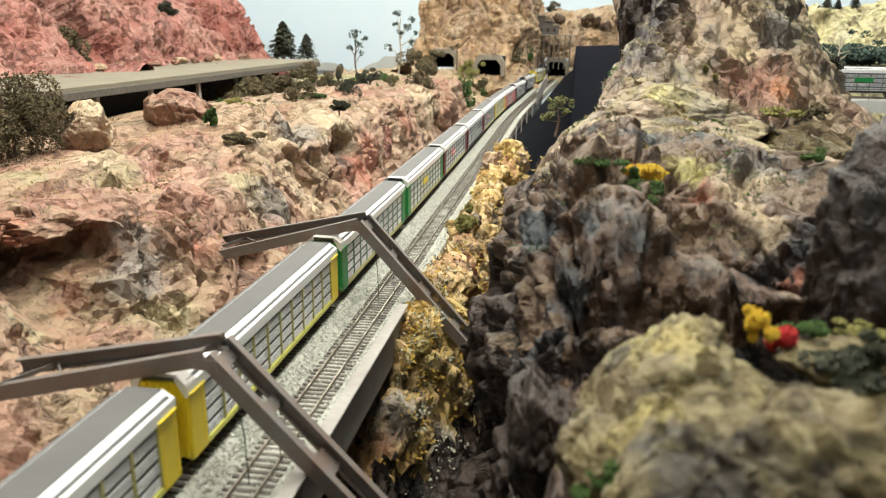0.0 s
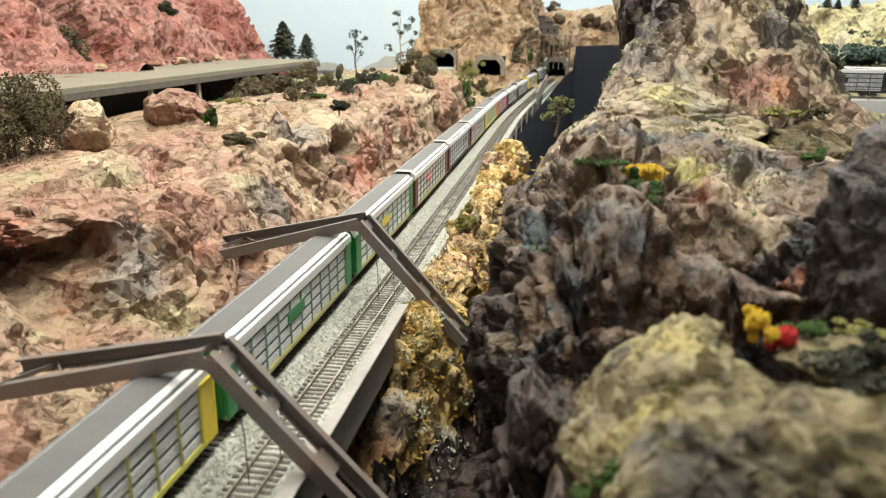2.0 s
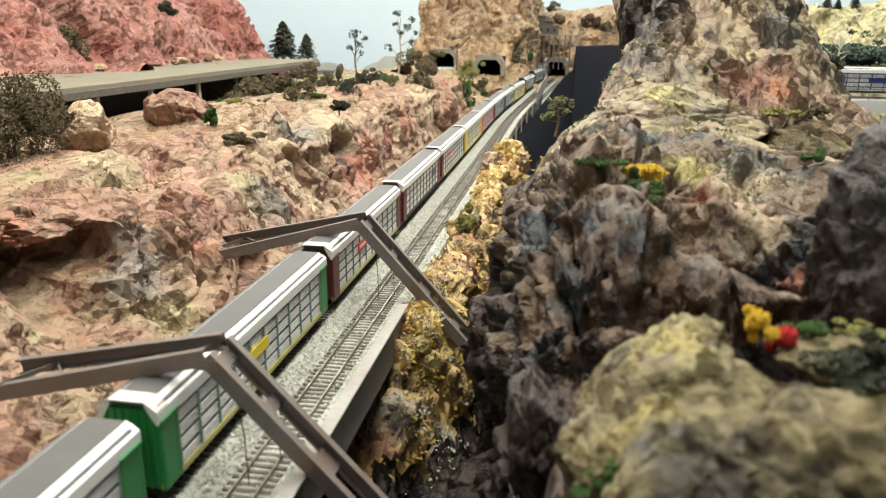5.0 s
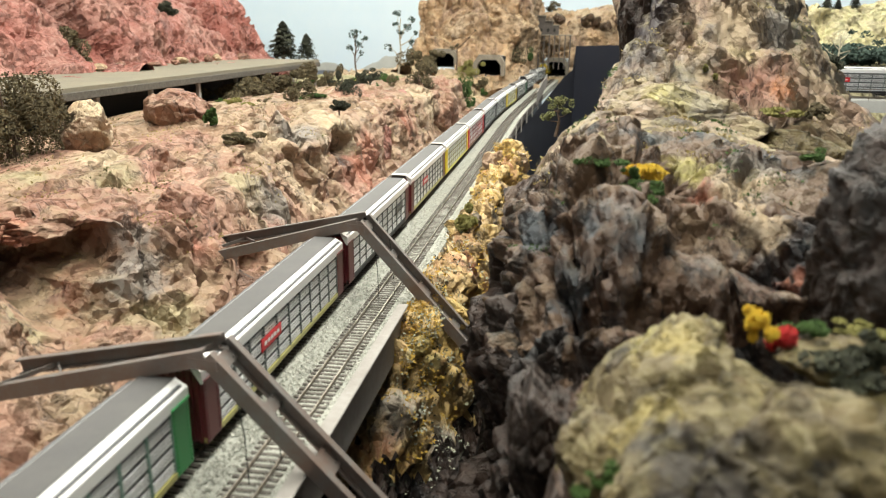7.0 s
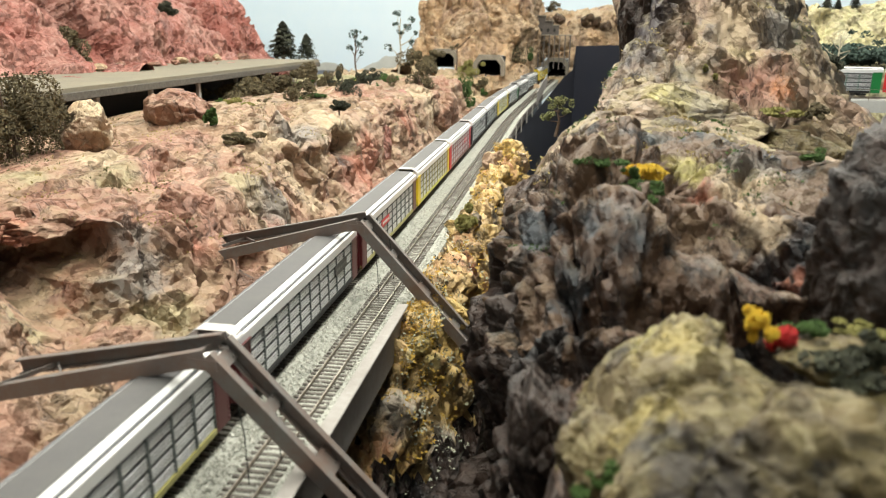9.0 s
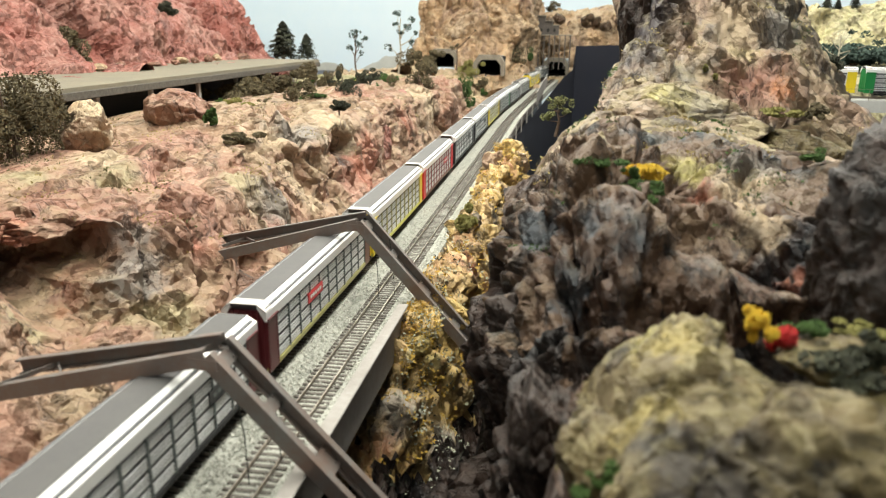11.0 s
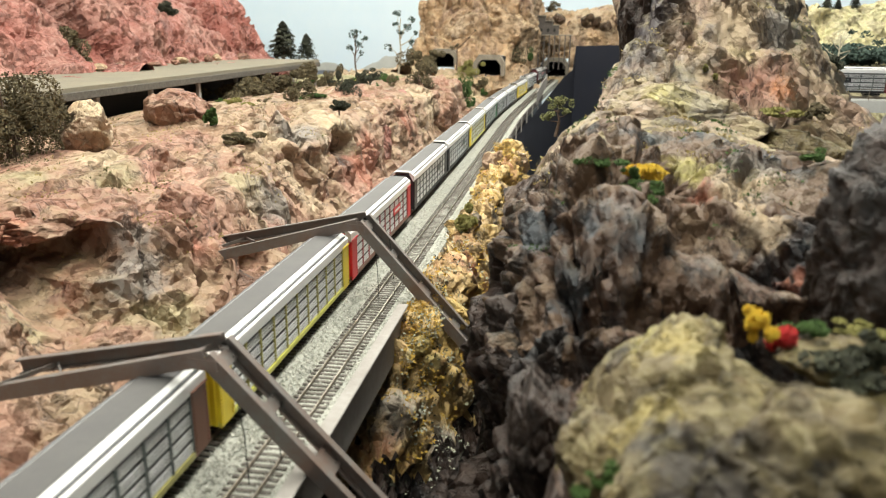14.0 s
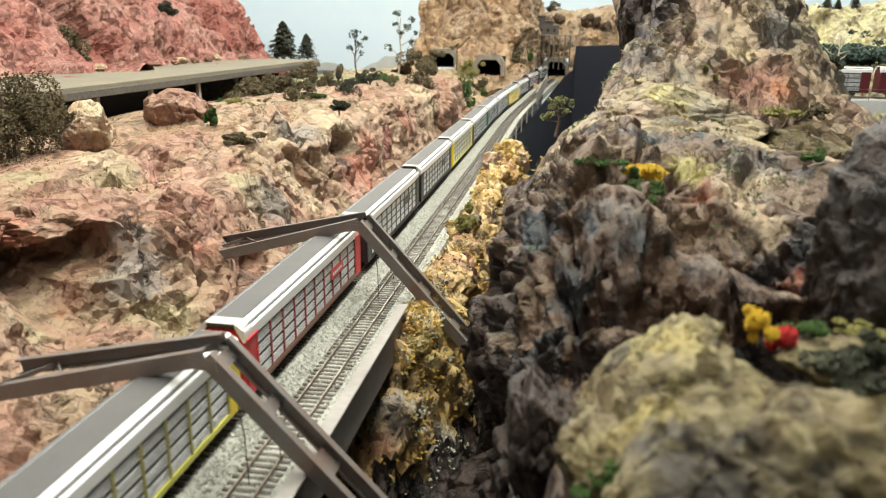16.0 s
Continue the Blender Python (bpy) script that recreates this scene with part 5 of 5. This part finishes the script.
part("upper_floor", box(bmesh.new(), -.060, .004, -.025, .045, .078, .116, .001), TIMBER, house)
part("porch", box(bmesh.new(), .004, .034, -.025, .045, .078, .096, .001), TIMBER, house)
for name, x0, x1, z in (("roof", -.064, .008, .116), ("porch_roof", .006, .038, .096), ("lower_roof", .034, .064, .078), ("trestle_deck", -.066, .115, .038)):
    part(name, box(bmesh.new(), x0, x1, -.034, .052, z, z + .004, .001), PORTAL_STONE, house)
for x0, z0 in ((-.052, .088), (-.030, .088), (-.045, .052), (-.015, .052), (.012, .052), (.038, .052)):
    part("window", box(bmesh.new(), x0, x0 + .009, -.0325, -.029, z0, z0 + .014), DARKNESS, house)
for i in range(9):
    part("trestle_leg", box(bmesh.new(), -.062 + i * .021, -.058 + i * .021, -.028, -.024, -.10, .038), TIMBER, house)

# ---- hanging wires of the frames ----
WIRE = plain_material("thin_dark_wire", (0.05, 0.06, 0.055), 0.5, 0.5)
for y0 in (.373, .700):
    for x, dy in ((.050, .002), (.060, .030)):
        ob = part("hanger_wire", tube(bmesh.new(), [(x, y0 + dy, .082 - (x - .036) * .98), (x + .004, y0 + dy, .03), (x + .005, y0 + dy, -.003)], .0004, .0004), WIRE, None)
        tagged(ob, "thin dark wire hanging from the steel frame", "wire", group="hanger wires")

# ---- far girder and guard panels beyond the gap ----
far_girder = new("far_bridge_girder")
tagged(far_girder, "grey girder beside the far track", "bridge")
for i in range(14):
    s0, s1 = 1.75 + i * .11, 1.85 + i * .11
    xa, ya, za, _ = on_line(s0, .088)
    xb, yb, zb, _ = on_line(s1, .088)
    part("guard_panel", beam_between(bmesh.new(), (xa, ya, za - .012), (xb, yb, zb - .012), .003, .022, (1, 0, 0)), TIMBER, far_girder)
    if i % 2 == 0:
        part("stiffener", box(bmesh.new(), xa + .002, xa + .006, ya - .003, ya + .003, za - .06, za + .0), CONCRETE, far_girder)
bm = bmesh.new()
xa, ya, za, _ = on_line(3.0, .092)
xb, yb, zb, _ = on_line(3.45, .085)
beam_between(bm, (xa, ya, za + .01), (xb, yb, zb + .045), .003, .05, (1, 0, 0))
tagged(part("concrete_wing_wall", bm, CONCRETE, None), "grey concrete wing wall before the tunnel", "wall")

# ---- ground flock on ledges ----
def flock(name, source, material, seed, count, keep, leaf, words):
    """Loose fibres scattered over the upward parts of a rock."""
    r = random.Random(seed)
    polys = [p for p in source.data.polygons if keep(p.center, p.normal)]
    vs, fs = [], []
    for _ in range(count):
        p = r.choice(polys)
        c = p.center + Vector((r.uniform(-.004, .004), r.uniform(-.004, .004), 0))
        u = (p.normal + Vector((r.gauss(0, .6), r.gauss(0, .6), r.gauss(0, .4)))).normalized() * leaf * r.uniform(.5, 1.5)
        w = u.orthogonal().normalized() * leaf * r.uniform(.3, .6)
        k = len(vs)
        vs += [c - w, c + w, c + u]
        fs.append((k, k + 1, k + 2))
    return tagged(mesh_object(name, vs, fs, material), words, "flock", kind="stuff")


def blot(p, scale, level, seed):
    return noise.fractal(Vector((p.x * scale + seed, p.y * scale, p.z * scale)), 0.9, 2.1, 3) > level


LEAF_STRAW = plain_material("straw_flock", (0.45, 0.36, 0.14), 0.95, 0, (0.25, 0.2, 0.08), 120, 0.7)
LEAF_PALE = plain_material("pale_lichen_flock", (0.50, 0.50, 0.40), 0.95, 0, (0.3, 0.32, 0.22), 120, 0.7)
LEAF_OCHRE = plain_material("ochre_flock", (0.58, 0.38, 0.07), 0.95, 0, (0.36, 0.22, 0.05), 120, 0.7)
flock("ochre_flock", bank, LEAF_OCHRE, 1, 9000, lambda p, n: p.x > .086 and p.y > .55 and p.z > -.12 and blot(p, 26, .05, 0), .0028, "ochre yellow fibre flock on the canyon bank")
flock("pale_lichen", bank, LEAF_PALE, 2, 3500, lambda p, n: p.x > .086 and .5 < p.y < .95 and p.z > -.2 and blot(p, 34, .15, 7), .0024, "pale grey-green lichen fibres on the canyon bank")
flock("dark_weed", bank, LEAF_DARK, 3, 3000, lambda p, n: p.x > .086 and p.y > .5 and p.z > -.2 and blot(p, 40, .25, 3), .0028, "dark green weed fibres on the canyon bank")
flock("dry_grass", cliff, LEAF_STRAW, 4, 4000, lambda p, n: n.z > .75 and p.z > .05 and blot(p, 17, .22, 5), .0024, "dry straw-coloured grass fibres on the cliff ledges")
flock("green_flock", cliff, LEAF_MOSS, 5, 3500, lambda p, n: n.z > .75 and p.z > .06 and blot(p, 15, .38, 9), .0024, "green fibre flock on the cliff ledges")
flock("straw_flock", base, LEAF_STRAW, 6, 4500, lambda p, n: n.z > .55 and p.z > .1 and p.y > .6 and blot(p, 22, .28, 2), .0022, "straw-coloured flock on the outcrop")
flock("moss_flock", base, LEAF_GREEN, 7, 4000, lambda p, n: n.z > .6 and p.z > .1 and p.y > .52 and blot(p, 20, .35, 13), .0022, "dark green flock on the outcrop")

# ---- ties, then ballast stones ----
track = new("sleeper_track")
tagged(track, "row of weathered dark wooden ties in ballast", "track")
TIE = tie_mesh()
STEP = 0.0068
for i in range(200):
    share("tie", TIE, track, TRACK2, .28 + i * STEP, 0, rng.uniform(-1.5, 1.5))
verts, faces = [], []


def stone(x, y, z, r):
    k = len(verts)
    for dx, dy, dz in ((1, 0, 0), (0, 1, 0), (-1, 0, 0), (0, -1, 0), (0, 0, 1)):
        verts.append((x + r * (dx + rng.uniform(-.4, .4)), y + r * (dy + rng.uniform(-.4, .4)), z + r * (dz * .9 + rng.uniform(-.2, .3))))
    for a in range(4):
        faces.append((k + a, k + (a + 1) % 4, k + 4))


for c in (0.0, TRACK2):
    for i in range(980):
        if c == TRACK2 and i < 200:
            continue
        s = (.28 + i * STEP) if c == TRACK2 else (-1.0 + i * STEP)
        if s > 4.4:
            break
        x, y, z, turn = on_line(s, c)
        k = len(verts)
        verts += [(x + a, y + b, z - .0018 + d) for d in (-.003, 0) for a, b in ((-.0155, -.0017), (.0155, -.0017), (.0155, .0017), (-.0155, .0017))]
        faces += [(k + 4, k + 5, k + 6, k + 7), (k, k + 1, k + 5, k + 4), (k + 1, k + 2, k + 6, k + 5), (k + 2, k + 3, k + 7, k + 6), (k + 3, k, k + 4, k + 7)]
tagged(mesh_object("far_ties", verts, faces, TIE_MAT), "weathered dark wooden ties", "track", kind="stuff")
verts, faces = [], []
for i in range(34000):
    s = .15 + 2.3 * rng.random() ** 1.6
    side = rng.uniform(-.046, .083)
    if abs(side - TRACK2) < .0145 and rng.random() < .45:
        continue
    if abs(side) < .0145 and rng.random() < .8:
        continue
    x, y, z, _ = on_line(s, side)
    stone(x, y, z - .0035 - (.008 if side < -.035 else 0), rng.uniform(.0007, .0015) * (1.5 if rng.random() < .12 else 1))
STONE = plain_material("ballast_stone", (0.66, 0.65, 0.59), 0.9, 0, (0.15, 0.16, 0.13), 330, 1.0)
tagged(mesh_object("ballast_stones", verts, faces, STONE), "loose grey and white ballast stones", "ballast", kind="stuff")


def motions():
    for k, c in enumerate(cars):
        rows = []
        for i in range(33):
            t = i * 0.5
            s = FIRST + k * PITCH - SPEED * t + SLACK.get(k, 0.0)
            x, y, z, turn = on_line(s)
            rows.append((t, Matrix.Translation((x, y, z)) @ Matrix.Rotation(-turn, 4, "Z")))
        walk(c, rows)
    for k, c in enumerate(far_cars):
        rows = []
        for i in range(65):
            t = i * 0.25
            s = 0.13 - (k - 0.5) * PITCH + SPEED * (t - 1.40)
            a, b = on_far_line(s - .11), on_far_line(s + .11)
            turn = math.atan2(-(b[0] - a[0]), b[1] - a[1])
            rows.append((t, Matrix.Translation(((a[0] + b[0]) / 2, (a[1] + b[1]) / 2, RAIL2)) @ Matrix.Rotation(turn, 4, "Z")))
        walk(c, rows)


motions()
